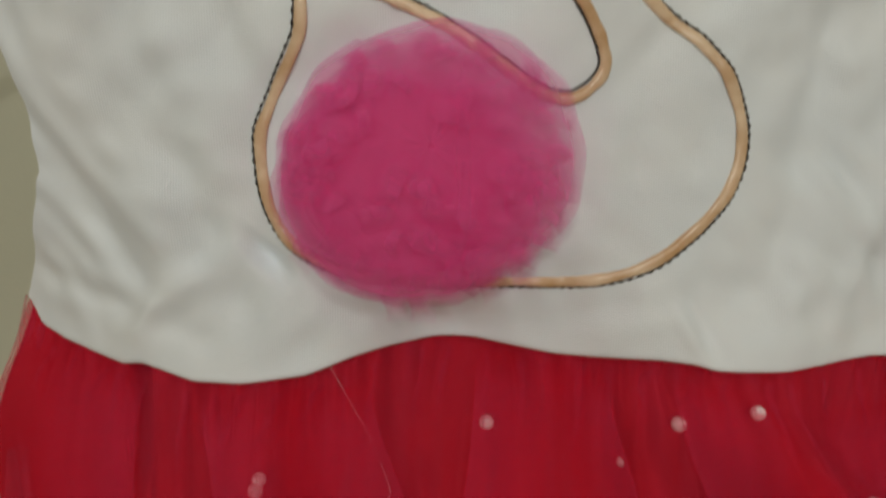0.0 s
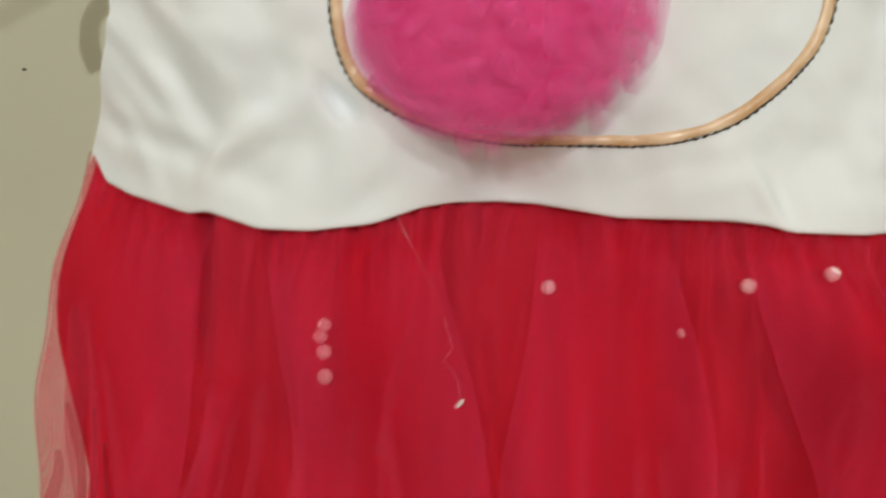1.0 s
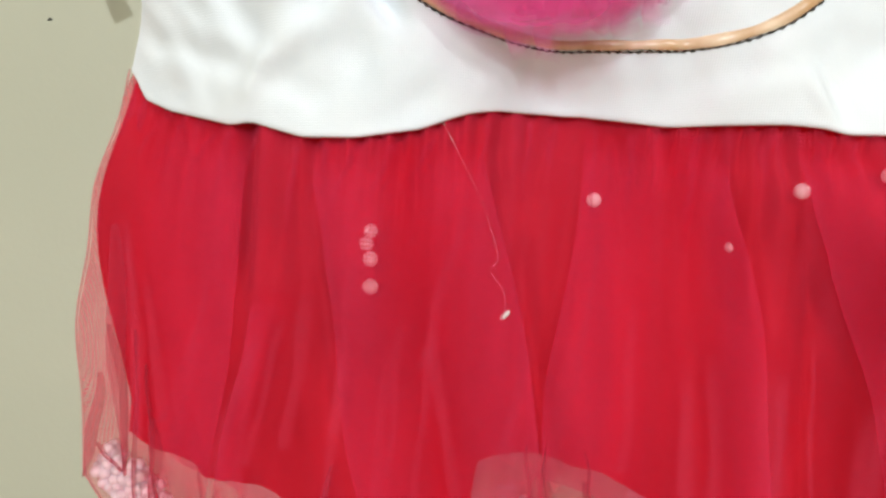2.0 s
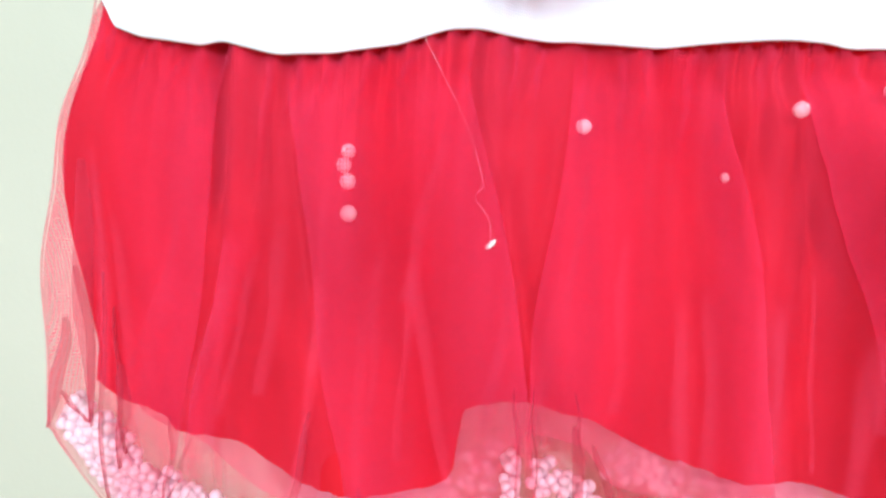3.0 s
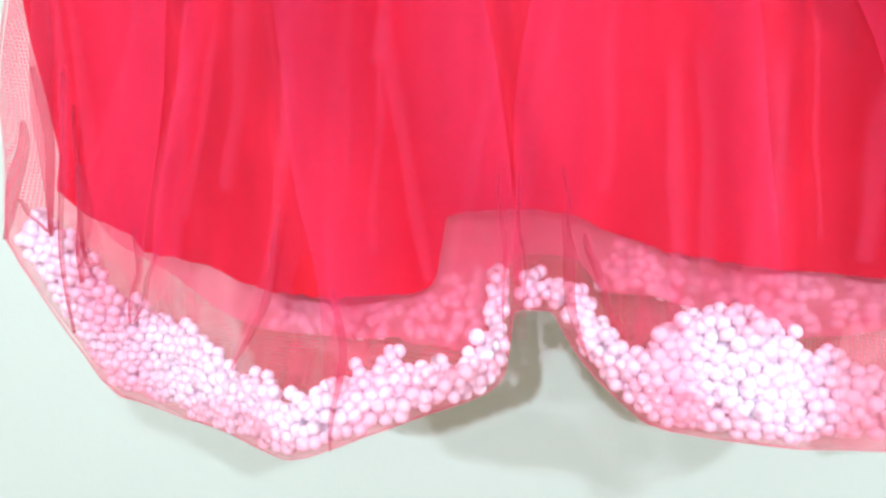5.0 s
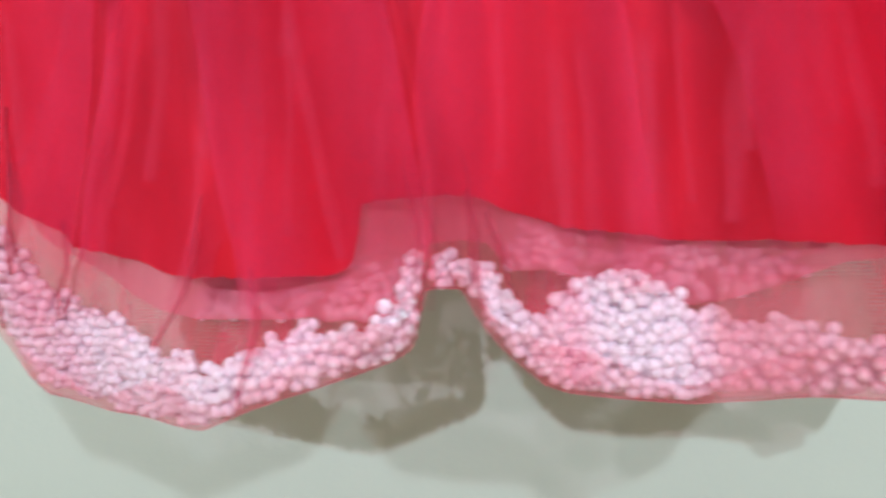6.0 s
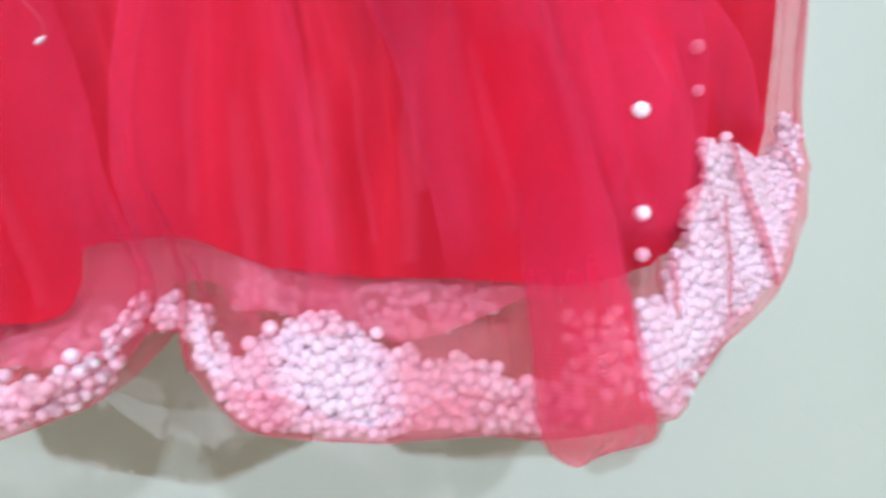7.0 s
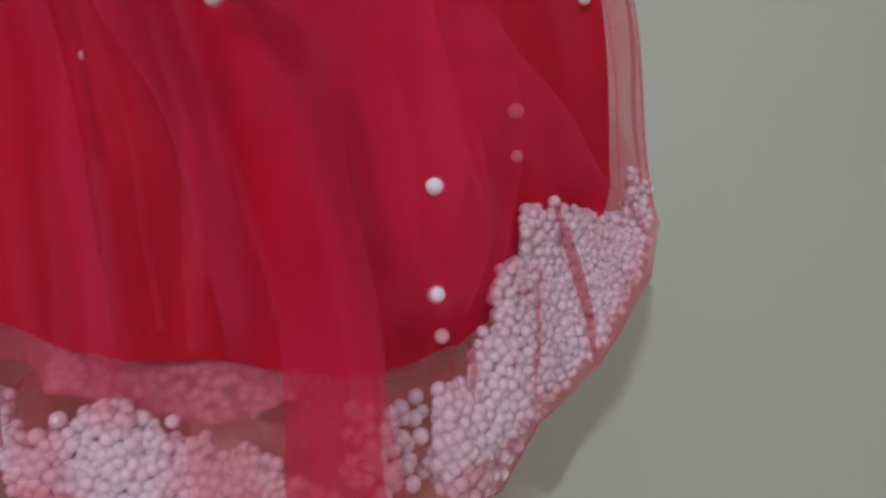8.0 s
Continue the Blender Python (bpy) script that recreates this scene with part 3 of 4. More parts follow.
fold([(-0.0684, 1.1421), (-0.0747, 1.1079), (-0.0783, 1.0800), (-0.0828, 1.0528), (-0.0905, 1.0256)],
     [(-0.0606, 1.1418), (-0.0673, 1.1079), (-0.0722, 1.0802), (-0.0773, 1.0569), (-0.0871, 1.0266)], 0.003, "veil")
fold([(-0.0531, 1.1418), (-0.0590, 1.0954), (-0.0616, 1.0691), (-0.0580, 1.0509), (-0.0499, 1.0242)],
     [(-0.0474, 1.1418), (-0.0529, 1.0955), (-0.0540, 1.0693), (-0.0530, 1.0510), (-0.0477, 1.0241)], 0.003, "veil")
fold([(0.0654, 1.1390), (0.0671, 1.0969), (0.0660, 1.0690), (0.0638, 1.0440)],
     [(0.0760, 1.1389), (0.0840, 1.0968), (0.0872, 1.0694), (0.0856, 1.0447)], 0.003, "veil")
fold([(-0.0398, 1.1449), (-0.0381, 1.1132), (-0.0339, 1.0846), (-0.0276, 1.0570)],
     [(-0.0351, 1.1452), (-0.0311, 1.1133), (-0.0265, 1.0845), (-0.0223, 1.0565)], 0.003, "veil")
fold([(-0.1476, 1.1573), (-0.1444, 1.1232), (-0.1420, 1.0952), (-0.1414, 1.0684)],
     [(-0.1422, 1.1570), (-0.1380, 1.1231), (-0.1374, 1.0951), (-0.1394, 1.0683)], 0.003, "veil")
fold([(0.0956, 1.1760), (0.1040, 1.1351), (0.0976, 1.1041), (0.0976, 1.0664)],
     [(0.1039, 1.1771), (0.1128, 1.1320), (0.1087, 1.1021), (0.1063, 1.0658)], 0.003, "veil")
fold([(0.1394, 1.1758), (0.1407, 1.1297), (0.1463, 1.0932), (0.1476, 1.0519)],
     [(0.1465, 1.1759), (0.1497, 1.1291), (0.1553, 1.0926), (0.1529, 1.0516)], 0.003, "veil")
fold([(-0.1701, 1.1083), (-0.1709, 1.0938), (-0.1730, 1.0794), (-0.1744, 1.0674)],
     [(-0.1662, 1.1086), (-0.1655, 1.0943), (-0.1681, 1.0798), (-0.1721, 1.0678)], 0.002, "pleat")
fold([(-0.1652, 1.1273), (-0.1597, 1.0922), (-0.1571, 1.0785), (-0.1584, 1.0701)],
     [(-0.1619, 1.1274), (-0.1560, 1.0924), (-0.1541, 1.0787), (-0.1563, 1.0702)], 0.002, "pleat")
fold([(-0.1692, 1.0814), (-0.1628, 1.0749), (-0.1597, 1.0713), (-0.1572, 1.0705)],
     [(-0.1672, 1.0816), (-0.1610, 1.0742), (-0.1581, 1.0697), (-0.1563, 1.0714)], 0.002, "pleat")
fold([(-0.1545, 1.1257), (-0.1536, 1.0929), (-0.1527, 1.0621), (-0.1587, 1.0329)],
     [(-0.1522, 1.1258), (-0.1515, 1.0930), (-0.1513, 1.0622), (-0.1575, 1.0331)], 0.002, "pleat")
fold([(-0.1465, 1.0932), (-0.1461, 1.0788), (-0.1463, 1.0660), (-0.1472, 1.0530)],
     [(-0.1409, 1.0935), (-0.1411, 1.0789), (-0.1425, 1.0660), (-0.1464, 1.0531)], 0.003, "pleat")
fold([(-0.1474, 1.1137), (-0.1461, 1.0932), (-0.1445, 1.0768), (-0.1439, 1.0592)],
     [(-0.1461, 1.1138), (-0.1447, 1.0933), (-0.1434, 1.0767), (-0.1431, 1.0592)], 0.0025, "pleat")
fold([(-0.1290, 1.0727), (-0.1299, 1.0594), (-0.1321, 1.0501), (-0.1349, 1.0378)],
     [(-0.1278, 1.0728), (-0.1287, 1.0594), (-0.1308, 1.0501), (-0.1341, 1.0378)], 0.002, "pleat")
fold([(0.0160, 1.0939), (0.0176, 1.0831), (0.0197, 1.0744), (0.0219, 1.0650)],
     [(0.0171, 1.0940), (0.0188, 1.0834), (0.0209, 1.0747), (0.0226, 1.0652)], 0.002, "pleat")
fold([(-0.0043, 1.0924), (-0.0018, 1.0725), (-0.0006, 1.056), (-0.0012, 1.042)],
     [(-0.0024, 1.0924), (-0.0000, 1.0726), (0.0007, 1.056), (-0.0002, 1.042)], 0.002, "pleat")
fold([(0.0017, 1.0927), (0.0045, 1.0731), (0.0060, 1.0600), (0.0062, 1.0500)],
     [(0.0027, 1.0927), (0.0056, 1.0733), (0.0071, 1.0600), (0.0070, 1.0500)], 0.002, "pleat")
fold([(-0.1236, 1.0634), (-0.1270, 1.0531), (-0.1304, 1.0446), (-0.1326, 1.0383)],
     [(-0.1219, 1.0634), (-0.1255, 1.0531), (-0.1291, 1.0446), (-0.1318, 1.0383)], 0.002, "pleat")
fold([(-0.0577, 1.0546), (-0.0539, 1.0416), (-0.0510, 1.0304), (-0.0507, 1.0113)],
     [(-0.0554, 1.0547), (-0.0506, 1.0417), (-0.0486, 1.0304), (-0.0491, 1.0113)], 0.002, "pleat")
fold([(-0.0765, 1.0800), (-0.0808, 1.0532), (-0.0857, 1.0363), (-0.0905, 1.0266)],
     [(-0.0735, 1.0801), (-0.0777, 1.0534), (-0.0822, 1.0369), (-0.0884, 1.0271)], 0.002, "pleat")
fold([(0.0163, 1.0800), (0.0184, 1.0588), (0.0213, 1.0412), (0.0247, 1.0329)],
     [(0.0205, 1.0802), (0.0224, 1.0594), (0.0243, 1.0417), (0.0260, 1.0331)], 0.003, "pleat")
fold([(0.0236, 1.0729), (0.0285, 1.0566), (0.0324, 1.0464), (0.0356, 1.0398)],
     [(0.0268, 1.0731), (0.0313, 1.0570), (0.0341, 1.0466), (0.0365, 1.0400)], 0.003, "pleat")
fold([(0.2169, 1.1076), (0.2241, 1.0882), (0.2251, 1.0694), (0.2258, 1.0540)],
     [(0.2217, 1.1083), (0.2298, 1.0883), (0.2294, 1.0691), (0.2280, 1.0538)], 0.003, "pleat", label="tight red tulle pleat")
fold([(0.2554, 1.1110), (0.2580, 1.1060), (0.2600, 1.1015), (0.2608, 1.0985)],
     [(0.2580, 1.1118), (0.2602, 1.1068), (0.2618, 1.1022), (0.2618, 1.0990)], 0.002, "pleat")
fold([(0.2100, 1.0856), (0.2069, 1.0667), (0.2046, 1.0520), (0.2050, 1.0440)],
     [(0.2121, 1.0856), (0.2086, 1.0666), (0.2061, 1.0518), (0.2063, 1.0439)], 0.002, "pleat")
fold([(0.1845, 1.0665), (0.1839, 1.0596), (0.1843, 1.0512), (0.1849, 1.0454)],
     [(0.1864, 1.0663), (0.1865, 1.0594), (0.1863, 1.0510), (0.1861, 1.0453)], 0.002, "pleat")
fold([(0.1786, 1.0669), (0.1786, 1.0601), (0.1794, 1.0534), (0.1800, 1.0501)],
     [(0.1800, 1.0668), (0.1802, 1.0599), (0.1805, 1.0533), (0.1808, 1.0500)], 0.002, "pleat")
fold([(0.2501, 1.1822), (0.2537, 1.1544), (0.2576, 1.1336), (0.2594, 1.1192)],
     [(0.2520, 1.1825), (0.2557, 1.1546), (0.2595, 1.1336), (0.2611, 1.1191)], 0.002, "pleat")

fold([(-0.1620, 1.1663), (-0.1666, 1.1168), (-0.1620, 1.0930), (-0.1579, 1.0688)],
     [(-0.1555, 1.1662), (-0.1586, 1.1171), (-0.1555, 1.0933), (-0.1559, 1.0688)], 0.002, "pleat")
fold([(-0.1554, 1.1738), (-0.1558, 1.1172), (-0.1522, 1.0934), (-0.1500, 1.0772)],
     [(-0.1505, 1.1737), (-0.1509, 1.1174), (-0.1490, 1.0934), (-0.1485, 1.0772)], 0.002, "veil")
fold([(-0.1604, 1.1797), (-0.1594, 1.1452), (-0.1582, 1.1113), (-0.1548, 1.0853)],
     [(-0.1534, 1.1795), (-0.1471, 1.1453), (-0.1461, 1.1117), (-0.1469, 1.0854)], 0.002, "veil")

# many narrow gathers of the tulle, each a soft line down the skirt
rng = np.random.default_rng(31)
for x in np.linspace(-0.13, 0.2, 26):
    x, z, w = x + rng.uniform(-0.005, 0.005), rng.uniform(1.13, 1.185), rng.uniform(0.003, 0.008)
    low, lean = z - rng.uniform(0.05, 0.09), (x - 0.04) * 0.13 + rng.uniform(-0.006, 0.006)
    down = [(x + lean * k + rng.uniform(-0.001, 0.001), z + (low - z) * k) for k in (0, 0.33, 0.66, 1)]
    fold(down, [(a + w * rng.uniform(0.8, 1.2), b) for a, b in down], 0.0015, "veil")


# short puckers under the seam
for x in np.linspace(-0.14, 0.22, 34):
    x, long, w = x + rng.uniform(-0.003, 0.003), rng.uniform(0.014, 0.04), rng.uniform(0.0022, 0.0045)
    top, lean = float(min(height(SEAM, x - 0.004), height(SEAM, x), height(SEAM, x + w + 0.004))) - 0.0035, (x - 0.04) * 0.06 + rng.uniform(-0.004, 0.004)
    down = [(x + lean * k, top - long * k) for k in (0, 0.33, 0.66, 1)]
    fold(down, [(a + w * (1.0 - 0.3 * i / 3), b) for i, (a, b) in enumerate(down)], 0.0018, "tuck", n=24, across=7)


def hem_band():
    s, v = np.meshgrid(np.linspace(0, 1, 460), np.linspace(0, 1, 8))
    f = columns(HEM, s, 1 - 0.055 * (1 - v) * (1 + 0.4 * np.sin(40 * s)))
    turn = np.sqrt(np.clip(0.055 * (1 - v) / 0.07, 0, 1))
    y = front(f[..., 0], f[..., 1]) + 0.006 * (1 - turn) * np.sin(math.pi * s) ** 0.3 - 0.0008
    return np.stack([f[..., 0], y, f[..., 1]], -1)[::-1].transpose(1, 0, 2)


dress_part("hem_turn", hem_band(), HEM_TULLE, label="turned tulle hem")


def rim(s_from, s_to, n, radius, name, label):
    s = np.linspace(s_from, s_to, n)
    f = columns(HEM, s, np.ones(n))
    p = np.stack([f[:, 0], front(f[:, 0], f[:, 1]) + 0.006 * np.sin(math.pi * s) ** 0.3, f[:, 1]], -1)
    dress_part(name, tube(p, radius, 6), RIM_TULLE, label=label)


rim(0.0, 0.99, 500, 0.0004, "hem_edge", "pale red folded hem edge")
for s_edge, off, radius in ((0.0, 0.0, 0.0005), (1.0, 0.0, 0.0005), (0.975, 0.0008, 0.0004)):
    v = np.linspace(0.01, {0.0: 1, 1.0: 0.95}.get(s_edge, 0.8), 90)
    f = columns(HEM, np.full(90, s_edge), v)
    f[:, 0] += 0.0012 * np.sin(9 * v + 30 * s_edge) * np.minimum(1, v * 4) * (1 - v)
    dress_part("side_edge", tube(at_front(f, -off), radius, 6), RIM_TULLE, label="folded side edge of the tulle")


# ---- the bodice ----
RUMPLES = [(g.uniform(0, math.pi), 10 ** g.uniform(-1.95, -1.25), g.uniform(0, 6.3)) for g in [np.random.default_rng(12)] for _ in range(46)]


def rumple(x, z):
    """Soft uneven creasing of limp knit cloth, at many widths."""
    y = 0.0
    bx, bz = x + 0.006 * np.sin(60 * z), z + 0.006 * np.sin(52 * x)
    for ang, wave, phase in RUMPLES:
        y = y + 0.0052 * wave * np.sin(2 * math.pi / wave * (bx * math.cos(ang) + bz * math.sin(ang)) + phase)
    keep = 0.35 + 0.65 * np.clip((np.hypot((x - 0.02) / 0.1, (z - 1.27) / 0.055) - 0.5) / 0.6, 0, 1)
    return y * keep


def wrinkle(x, z):
    w = 0.0
    for px, pz, ang, length, wide, a in ((-0.105, 1.245, 125, 0.05, 0.006, 0.0035), (-0.075, 1.28, 110, 0.06, 0.007, -0.003), (-0.12, 1.225, 160, 0.04, 0.005, 0.003),
                                         (-0.09, 1.222, 35, 0.03, 0.005, -0.0025), (0.11, 1.26, 80, 0.07, 0.006, 0.0022), (0.135, 1.235, 70, 0.05, 0.006, -0.0025),
                                         (0.085, 1.212, 120, 0.012, 0.0035, 0.0032), (0.080, 1.211, 120, 0.010, 0.003, -0.004), (-0.055, 1.238, 135, 0.008, 0.003, 0.006), (-0.10, 1.210, 60, 0.02, 0.004, -0.003),
                                         (0.05, 1.22, 10, 0.07, 0.006, 0.0015), (0.06, 1.27, 85, 0.05, 0.006, 0.0016), (-0.06, 1.30, 115, 0.04, 0.006, 0.0025)):
        c, s = math.cos(radians(ang)), math.sin(radians(ang))
        al, ac = (x - px) * c + (z - pz) * s, -(x - px) * s + (z - pz) * c
        w = w + a * np.exp(-(al / length) ** 2 - (ac / wide) ** 2)
    return 0.65 * w + 1.15 * rumple(x, z)


def bodice_sheet():
    k, v = np.meshgrid(np.linspace(0, 1, 320), np.linspace(0, 1, 200))
    z_up = 1.43
    xl = np.interp(v, [0, 0.1, 0.2, 0.3, 0.42, 0.6, 1], [-0.152, -0.140, -0.129, -0.128, -0.134, -0.125, -0.075])
    xr = np.interp(v, [0, 0.1, 0.2, 0.3, 0.42, 0.6, 1], [0.239, 0.226, 0.214, 0.212, 0.218, 0.205, 0.155])
    x = xl + (xr - xl) * k
    zs = smooth_height(SEAM, -0.152 + 0.391 * k, 0.002)
    z = zs + (z_up - zs) * v
    edge = np.sqrt(np.clip(np.minimum(k, 1 - k) * 12, 0, 1))
    y = front(x, np.minimum(z, 1.33)) - 0.0016 * edge + 1.5 * wrinkle(x, z) * np.minimum(1, 0.2 + v * 9) + 0.03 * np.clip(z - 1.33, 0, 1)
    # the hem rolls in by three millimetres
    pf = np.stack([x, y, z], -1)
    roll = np.stack([np.stack([pf[0, :, 0], pf[0, :, 1] + d, pf[0, :, 2] + h], -1) for d, h in ((0.0035, 0.004), (0.0022, 0.0002), (0.0008, -0.0007))])
    pf = np.concatenate([roll, pf], 0)
    pb = pf.copy()
    kk = np.concatenate([k[:3], k], 0)
    pb[..., 1] += 0.001 + 0.04 * np.sin(math.pi * kk) ** 0.6
    return np.concatenate([pf, pb[:, ::-1]], 1)


dress_part("bodice", sheet(bodice_sheet()), KNIT, label="white cotton knit bodice with soft creases")

OUTER = [(-0.04, 1.33), (-0.04, 1.304), (-0.043, 1.297), (-0.048, 1.289), (-0.052, 1.281), (-0.055, 1.274), (-0.0545, 1.26), (-0.052, 1.25), (-0.0461, 1.241),
        (-0.0301, 1.233), (-0.0053, 1.2295), (0.0193, 1.2303), (0.038, 1.2301), (0.051, 1.231), (0.064, 1.235), (0.074, 1.242), (0.083, 1.251), (0.09, 1.261),
        (0.0925, 1.274), (0.09, 1.286), (0.084, 1.296), (0.075, 1.304), (0.064, 1.312), (0.045, 1.325)]
INNER = [(-0.034, 1.317), (-0.016, 1.312), (-0.006, 1.308), (0.006, 1.302), (0.018, 1.294), (0.027, 1.288), (0.036, 1.285), (0.043, 1.288), (0.048, 1.294),
         (0.047, 1.300), (0.043, 1.308), (0.034, 1.320)]


def bodice_y(xz, off):
    p = at_front(xz)
    p[:, 1] += -0.0014 + 1.5 * wrinkle(xz[:, 0], xz[:, 1]) + off
    return p


def braid(path, side):
    xz = line(path, 260, 2)
    d = np.gradient(xz, axis=0)
    d /= np.linalg.norm(d, axis=1)[:, None]
    out = np.stack([d[:, 1], -d[:, 0]], 1) * side
    dress_part("braid", tube(bodice_y(xz, -0.0005), 0.00185 + 0.00025 * np.sin(np.arange(260) * 0.37) * np.sin(np.arange(260) * 0.11), 10, 0.4), GOLD, label="thin golden satin braid outline")
    n = 900
    xz, out = line(xz + out * 0.0021, n, 2), line(out, n, 2)
    k = np.arange(n)
    wob = 0.00013 * np.sin(k * 0.9 + 3 * np.sin(k * 0.07))[:, None]
    thick = 0.00041 * np.clip(0.7 + 0.45 * np.sin(k * 0.85 + 3 * np.sin(k * 0.05)), 0.4, 1)
    dress_part("stitching", tube(bodice_y(xz + out * wob, -0.0006), thick, 6), BLACK_THREAD, label="black zigzag stitching beside the braid")


braid(OUTER, 1)
braid(INNER, -1)

# pink net puff on the bodice
POM = np.array([-0.004, 0, 1.265])
POM[1] = front(POM[0], POM[2]) - 0.006


def dome(rx, rz, ry, waves, seed, shift=(0, 0)):
    g = np.random.default_rng(seed)
    ph = g.uniform(0, 6.3, 6)
    a, b = np.meshgrid(np.linspace(0, 2 * math.pi, 97), np.linspace(0.02, math.pi / 2, 22))
    lump = 1 + waves * (np.sin(3 * a + ph[0]) + 0.7 * np.sin(7 * a + ph[1]) * np.sin(b) + 0.5 * np.sin(13 * a + ph[2]) * np.sin(b) ** 3)
    crease = 0.0015 * np.sin(b) * np.sin(9 * b + 3 * np.sin(2 * a + ph[3])) * np.sin(5 * a + ph[4]) + 0.0009 * np.sin(17 * b + ph[5] + 4 * np.sin(3 * a)) * np.sin(b)
    return np.stack([rx * np.sin(b) * np.cos(a) * lump + shift[0], -ry * np.cos(b) + crease, rz * np.sin(b) * np.sin(a) * lump + shift[1]], -1) + POM


def pompom():
    puff = dress_part("pompom", sheet(dome(0.0295, 0.0275, 0.0135, 0.02, 1, (-0.0050, -0.0052))), PINK_CORE, label="fluffy magenta tulle puff sewn on the bodice")
    for i, k in enumerate((0.95, 1.02, 1.09, 1.15)):
        p = dome(0.0395 * k, 0.0345 * k, 0.0160 + 0.0016 * i, 0.018, 20 + i, ((-0.0075, -0.006, -0.002, 0.001)[i], (-0.0075, -0.0065, -0.002, 0.003)[i]))
        me = mesh_of("tulle_layer", *sheet(p), PINK_NET, uv=(p.shape[1], p.shape[0]))
        me.transform(BACK)
        part("tulle_layer", me, puff)
    g = np.random.default_rng(4)
    for i in range(74):
        edge = i >= 40
        ang = (i - 40) * 2 * math.pi / 34 + g.uniform(-0.1, 0.1) if edge else g.uniform(0, 2 * math.pi)
        rad = g.uniform(0.93, 1.06) if edge else math.sqrt(g.uniform(0.0, 0.92))
        turn, size = ang + g.uniform(-0.5, 0.5) if edge else g.uniform(0, 2 * math.pi), g.uniform(0.005, 0.0095)
        k, m = np.meshgrid(np.linspace(-1, 1, 11), np.linspace(-1, 1, 6))
        m = m * (0.45 if edge else np.sqrt(np.clip(1.02 - k * k, 0, 1)) * 0.5)
        rad *= 1 + 0.06 * max(0, math.cos(ang - 4.2)) if edge else 1
        lx = 0.038 * rad * math.cos(ang) + size * (k * math.cos(turn) - m * math.sin(turn) + 0.12 * np.sin(4 * k + ang))
        lz = 0.033 * rad * math.sin(ang) + size * (k * math.sin(turn) + m * math.cos(turn)) - 0.001
        r2 = np.clip((lx / 0.043) ** 2 + (lz / 0.038) ** 2, 0, 1)
        y = -0.0240 * np.sqrt(1 - r2) - 0.0012 + 0.002 * m * g.choice((-1, 1)) + 0.0012 * np.sin(5 * k + turn)
        p = np.stack([lx, y, lz], -1) + POM
        me = mesh_of("ruffle", *sheet(p), PINK_RUFFLE, uv=(p.shape[1], p.shape[0]))
        me.transform(BACK)
        part("ruffle", me, puff)


pompom()


# ---- the beads ----
def ball_mesh(name, r, material):
    bm = bmesh.new()
    bmesh.ops.create_icosphere(bm, subdivisions=2, radius=r)
    me = bpy.data.meshes.new(name)
    bm.to_mesh(me)
    bm.free()
    me.materials.append(material)
    me.polygons.foreach_set("use_smooth", [True] * len(me.polygons))
    return me


BEAD = ball_mesh("bead", 0.0024, FOAM)
PEARL = ball_mesh("pearl", 0.0030, FOAM)


def bead_at(me, p, label="", scale=1.0):
    ob = part("bead", me, dress, label)
    ob.location = BACK @ Vector([float(c) for c in p])
    ob.scale = (scale, scale, scale)
    return ob


# loose ones caught in the tulle
for x, y, z, r in ((0.0149, -0.0348, 1.1806, 0.88), (0.0755, -0.0513, 1.1852, 0.85), (0.0980, -0.0567, 1.1903, 0.8), (0.1772, -0.0467, 1.1118, 1.0), (0.1757, -0.0459, 1.0788, 1.0)):
    bead_at(PEARL, (x, y, z), "large white bead caught in the tulle", r)
for x, y, z, r in ((-0.0569, -0.0592, 1.1685, 0.95), (-0.0585, -0.0575, 1.1645, 1.0), (-0.0571, -0.058, 1.1597, 1.05), (-0.0579, -0.0515, 1.1502, 1.12), (0.0628, -0.0301, 1.1660, 0.8),
                   (0.1766, -0.0414, 1.0659, 1.05), (0.1811, -0.0408, 1.048, 1.2), (0.2074, -0.0206, 1.1411, 1.2), (0.2067, -0.0204, 1.1251, 0.95), (0.2207, -0.009, 1.1099, 1.05),
                   (0.0471, -0.0345, 1.0421, 1.15), (0.0539, -0.0345, 1.0469, 1.15), (-0.0094, -0.0386, 1.0407, 1.15), (0.235, -0.019, 1.181, 1.0)):
    bead_at(BEAD, (x, y, z), "white bead caught under the tulle", r)
for x, z in ((0.1131, 1.1662), (0.1240, 1.1679), (0.1222, 1.1600)):
    bead_at(BEAD, (x, skin(x, z) + 0.001, z), "white bead caught beside a fold of the tulle", 1.1)

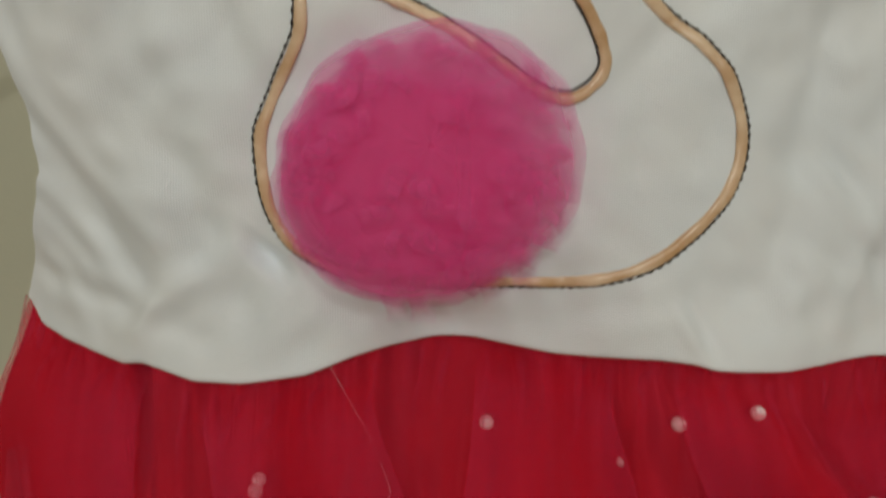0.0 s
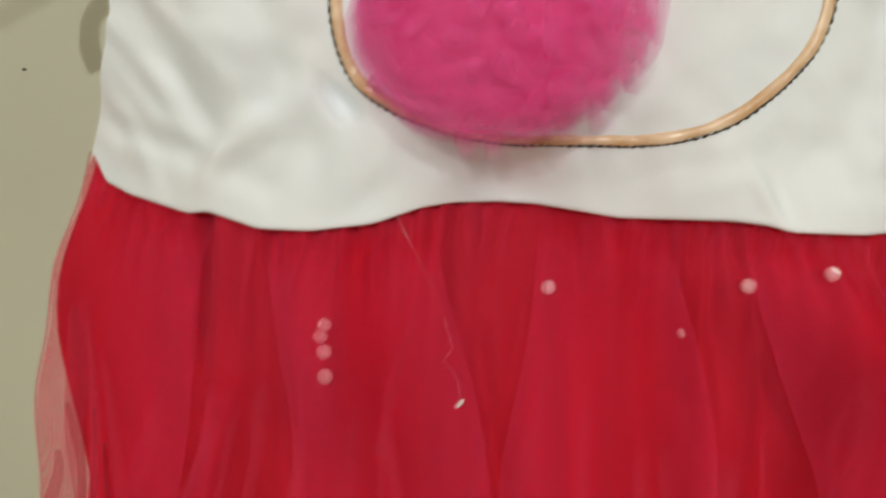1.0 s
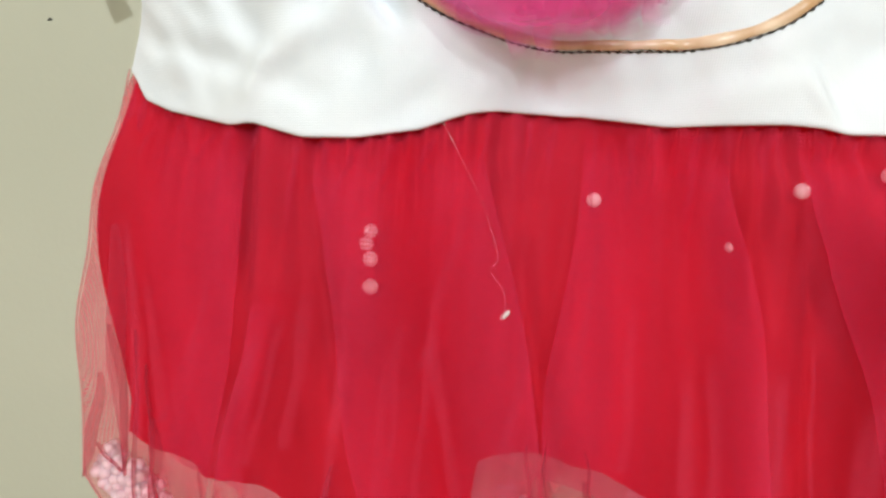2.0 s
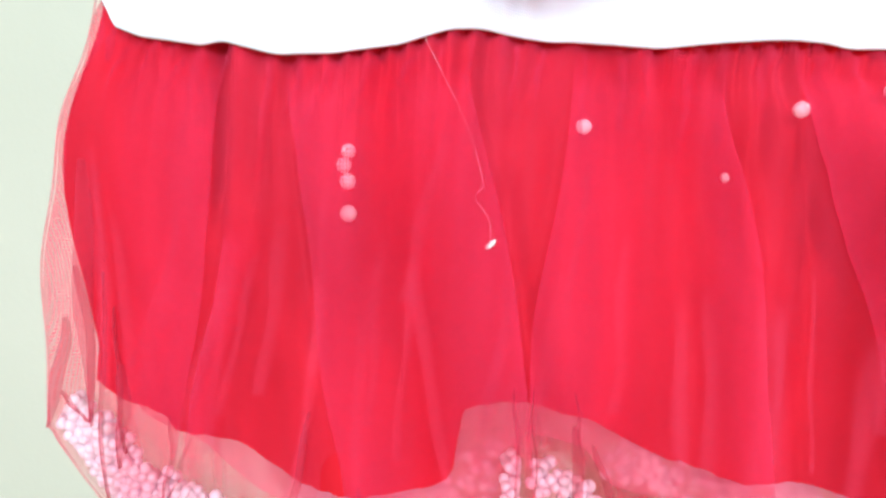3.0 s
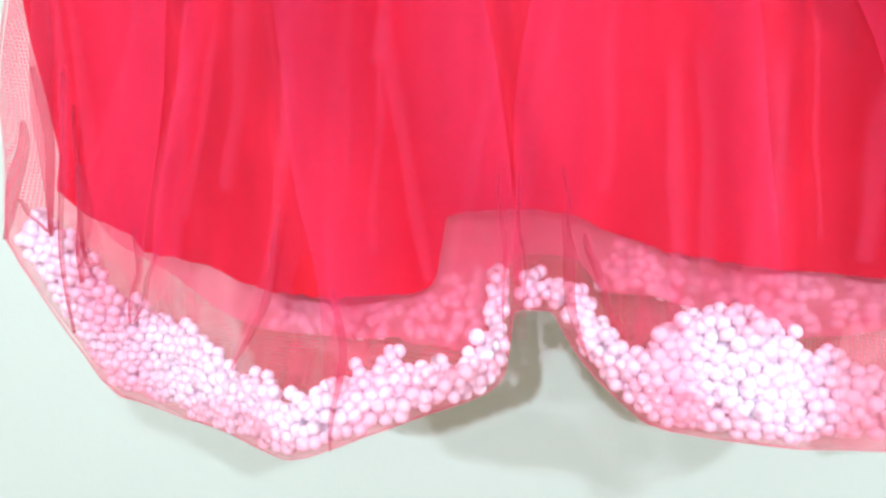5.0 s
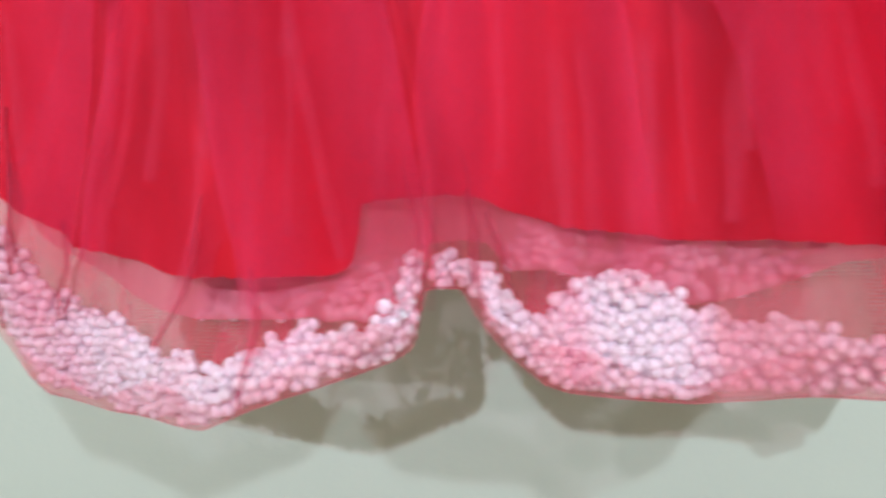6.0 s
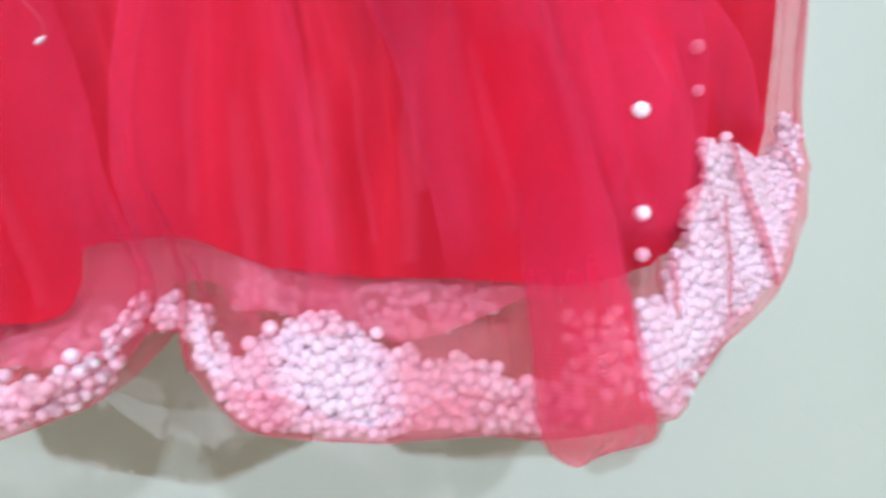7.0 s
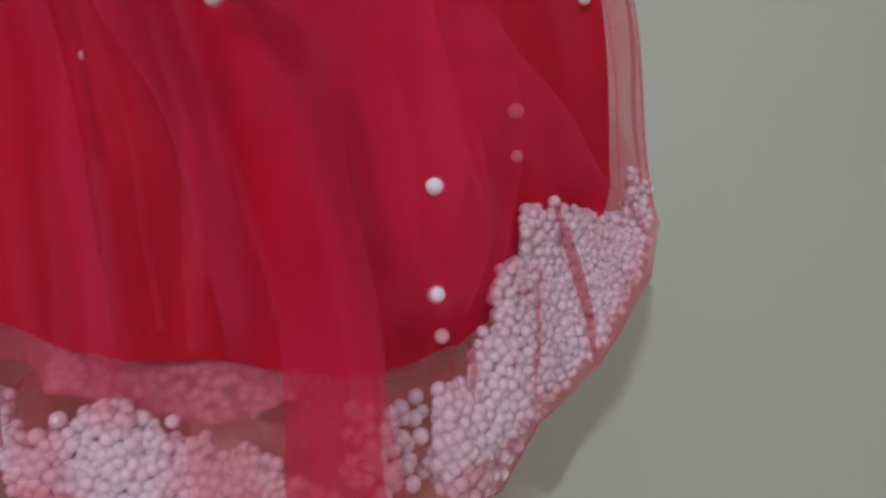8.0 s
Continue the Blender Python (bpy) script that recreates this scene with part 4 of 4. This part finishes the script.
PILES = [
    # top line of the pile, the hem under it, depth behind the tulle, layers
    ([(-0.1739, 1.0677), (-0.1671, 1.0761), (-0.159, 1.0703), (-0.1525, 1.0683), (-0.1467, 1.0556), (-0.1411, 1.049), (-0.1322, 1.0401), (-0.1238, 1.0371),
      (-0.1146, 1.0368), (-0.1076, 1.0292), (-0.1, 1.0266), (-0.0994, 1.0266), (-0.0988, 1.0229), (-0.0907, 1.0219), (-0.0749, 1.0235), (-0.0706, 1.0196),
      (-0.0585, 1.0221), (-0.0544, 1.0245), (-0.0471, 1.0301), (-0.0408, 1.0291), (-0.0356, 1.0341), (-0.0302, 1.0298), (-0.0234, 1.0326), (-0.0154, 1.0311),
      (-0.0129, 1.0345), (-0.0072, 1.0359), (-0.0056, 1.0447), (-0.005, 1.058), (0, 1.0601)], HEM, 0.0035, 4),
    ([(0.0054, 1.0547), (0.0107, 1.0588), (0.0153, 1.0549), (0.0229, 1.0552), (0.0286, 1.0501), (0.033, 1.0403), (0.0375, 1.0365), (0.0449, 1.0366), (0.0504, 1.0412),
      (0.056, 1.044), (0.0615, 1.0477), (0.0688, 1.0504), (0.0778, 1.0475), (0.0832, 1.0437), (0.0902, 1.0418), (0.0936, 1.0372), (0.102, 1.038), (0.1035, 1.0326),
      (0.111, 1.031), (0.114, 1.0364), (0.1179, 1.0373), (0.1201, 1.0322), (0.1245, 1.0308), (0.1267, 1.0335), (0.1285, 1.0303), (0.1325, 1.0277), (0.1381, 1.0301),
      (0.147, 1.0281), (0.1495, 1.0214)], HEM, 0.0035, 4),
    ([(0.172, 1.046), (0.1752, 1.0489), (0.1787, 1.0497), (0.1831, 1.0489), (0.1861, 1.0571), (0.1879, 1.064), (0.1926, 1.0654),
      (0.1953, 1.0852), (0.2001, 1.0879), (0.2053, 1.0868), (0.2081, 1.1044), (0.212, 1.1083), (0.2219, 1.1065), (0.2344, 1.1064), (0.2476, 1.1071), (0.2547, 1.1072),
      (0.2579, 1.1154), (0.2586, 1.1245), (0.2655, 1.1242), (0.267, 1.118)], HEM, 0.004, 4),
]


def bag(x, z):
    """How far the turned hem pulls the tulle back at a place."""
    lo, hi = height(HEM, x), 1.207
    v = (hi - z) / (hi - lo)
    return 0.006 * (1 - math.sqrt(min(1, max(0, (1 - v) / 0.07))))


def pile_points(top, floor_line, depth, layers, seed, pitch):
    rng = np.random.default_rng(seed)
    out = []
    for layer in range(layers):
        x0, x1 = top[0][0], top[-1][0]
        rows = int(0.145 / (pitch * 0.87))
        for r in range(rows):
            z = 0.985 + (r * 0.87 + 0.29 * (layer % 3)) * pitch
            for c in range(int((x1 - x0) / pitch) + 2):
                x = x0 + (c + 0.5 * (r % 2) + 0.5 * (layer % 2)) * pitch
                px, pz = x + rng.normal(0, 0.0007), z + rng.normal(0, 0.0009)
                inset = 0.0014 + 0.0006 * layer
                lo = max(height(floor_line, px), height(floor_line, px - 0.0022), height(floor_line, px + 0.0022)) + inset
                if rng.random() > 0.02 and x0 <= px <= x1 and lo <= pz <= height(top, px) - 0.0016 + 0.0012 * layer:
                    out.append((px, max(float(skin(px, pz)), -0.052 if px > 0.16 else -1) + bag(px, pz) + depth + layer * 0.0016 + abs(rng.normal(0, 0.0005)), pz, layer))
    return out


loose, heap = [], []
for i, (top, under, depth, layers) in enumerate(PILES):
    pts = pile_points(top, under, depth, layers, 10 + i, (0.0041, 0.0042, 0.0037)[i])
    loose += [p[:3] for p in pts if p[3] == 0]
    heap += [p[:3] for p in pts if p[3] > 0]
# more lie behind the lining net
rng = np.random.default_rng(77)
for x0, x1, top_z in ((-0.084, -0.036, 1.2), (-0.032, -0.003, 1.057), (0.036, 0.133, 1.2), (0.15, 0.168, 1.048)):
    for layer in range(2):
        for r in range(12):
            for c in range(int((x1 - x0) / 0.0042) + 1):
                x = x0 + (c + 0.5 * ((r + layer) % 2)) * 0.0042 + rng.normal(0, 0.0009)
                lo = height(NET_HEM, x) if x < 0.14 else 1.024
                z = lo + 0.0022 + r * 0.0038 + 0.0013 * layer + rng.normal(0, 0.0009)
                if rng.random() < 0.65 and z < min(top_z + rng.normal(0, 0.0012), height(SATIN_HEM, x) + 0.004):
                    heap.append((x, float(net_depth(x, z)) + (0.0075 if -0.034 < x < 0.0 else 0.0036) + layer * 0.003 + abs(rng.normal(0, 0.0004)), z))


def bead_scale(p):
    """Small ones in the side of the bag, larger ones along the bottom."""
    base = 0.87 if p[0] > 0.188 and p[2] > 1.045 else 1.08 if p[0] > 0.155 else 0.97
    return base * (0.92 + 0.2 * ((p[0] * 7919) % 1))


near = sorted(loose, key=lambda p: abs(p[0] - 0.06) if p[0] > 0.02 and p[0] < 0.2 else 1 + p[0])
for p in near[:300]:
    bead_at(BEAD, p, "", bead_scale(p))


def heap_mesh(points):
    bm = bmesh.new()
    bmesh.ops.create_icosphere(bm, subdivisions=2, radius=0.0024)
    v0 = np.array([v.co for v in bm.verts])
    f0 = [[v.index for v in f.verts] for f in bm.faces]
    bm.free()
    verts = np.concatenate([v0 * bead_scale(p) + np.array(p) for p in points])
    faces = [[i + k * len(v0) for i in f] for k in range(len(points)) for f in f0]
    return verts, faces


dress_part("bead_heap", heap_mesh(near[300:] + heap), FOAM, label="loose white foam beads heaped inside the hem", kind="stuff")

# a loose white thread with a tuft of lint on the tulle
thread = line([(-0.036, 1.2032), (-0.0271, 1.187), (-0.022, 1.177), (-0.017, 1.1619), (-0.0169, 1.1591), (-0.0205, 1.157), (-0.016, 1.152), (-0.014, 1.1481), (-0.014, 1.142)], 60, 2)
dress_part("loose_thread", tube(at_front(thread, -0.0005), 0.00007, 5), LINT, label="stray white thread on the tulle")
tuft = line([(-0.0155, 1.1405), (-0.014, 1.142), (-0.0125, 1.1435)], 8)
dress_part("lint", tube(at_front(tuft, -0.0035), [0.0003, 0.0007, 0.001, 0.0008, 0.001, 0.0009, 0.0006, 0.0003], 6), LINT, label="tuft of white lint")

# a dark speck on the wall
spk = np.array([[-0.3155, WALL_Y - 0.0002, 1.291], [-0.314, WALL_Y - 0.0006, 1.2914], [-0.3125, WALL_Y - 0.0002, 1.2912]])
tagged(new("wall_speck", mesh_of("wall_speck", *tube(spk, [0.0005, 0.0009, 0.0004], 8), DIRT)), "tiny dark speck stuck on the pale wall", "speck")

# unseen white ribbon loop at the armhole, added to cast its shadow on the wall
ribbon = line([(-0.128, -0.012, 1.392), (-0.180, -0.010, 1.396), (-0.260, -0.010, 1.351), (-0.266, -0.010, 1.346), (-0.269, -0.010, 1.339), (-0.269, -0.010, 1.323), (-0.263, -0.010, 1.312)], 40, 2)
dress_part("shadow_loop", tube(ribbon, 0.0062, 8, 0.3), KNIT, label="unseen white ribbon loop, added to cast a shadow on the wall")

# ---- what the dress hangs from ----
hanger = tagged(new("coat_hanger"), "white plastic hanger holding the dress", "hanger")
arms = line([(-0.075, 0.004, 1.434), (-0.02, 0.004, 1.452), (0.04, 0.004, 1.462), (0.10, 0.004, 1.452), (0.155, 0.004, 1.434)], 40, 2)
part("arm", mesh_of("arm", *tube(arms, 0.005, 10), HANGER), hanger)
hook = np.array([(0.04, 0.004, 1.462), (0.04, 0.004, 1.50), (0.05, 0.004, 1.52), (0.04, 0.004, 1.535), (0.028, 0.004, 1.522)])
part("hook", mesh_of("hook", *tube(line(hook, 30, 2), 0.0022, 8), HANGER), hanger)
peg = np.array([(0.04, WALL_Y, 1.5305), (0.04, 0.05, 1.5295), (0.04, -0.005, 1.5295), (0.04, -0.012, 1.540)])
tagged(new("wall_peg", mesh_of("wall_peg", *tube(line(peg, 20), 0.004, 10), HANGER)), "plain peg on the wall for the hanger", "hook")
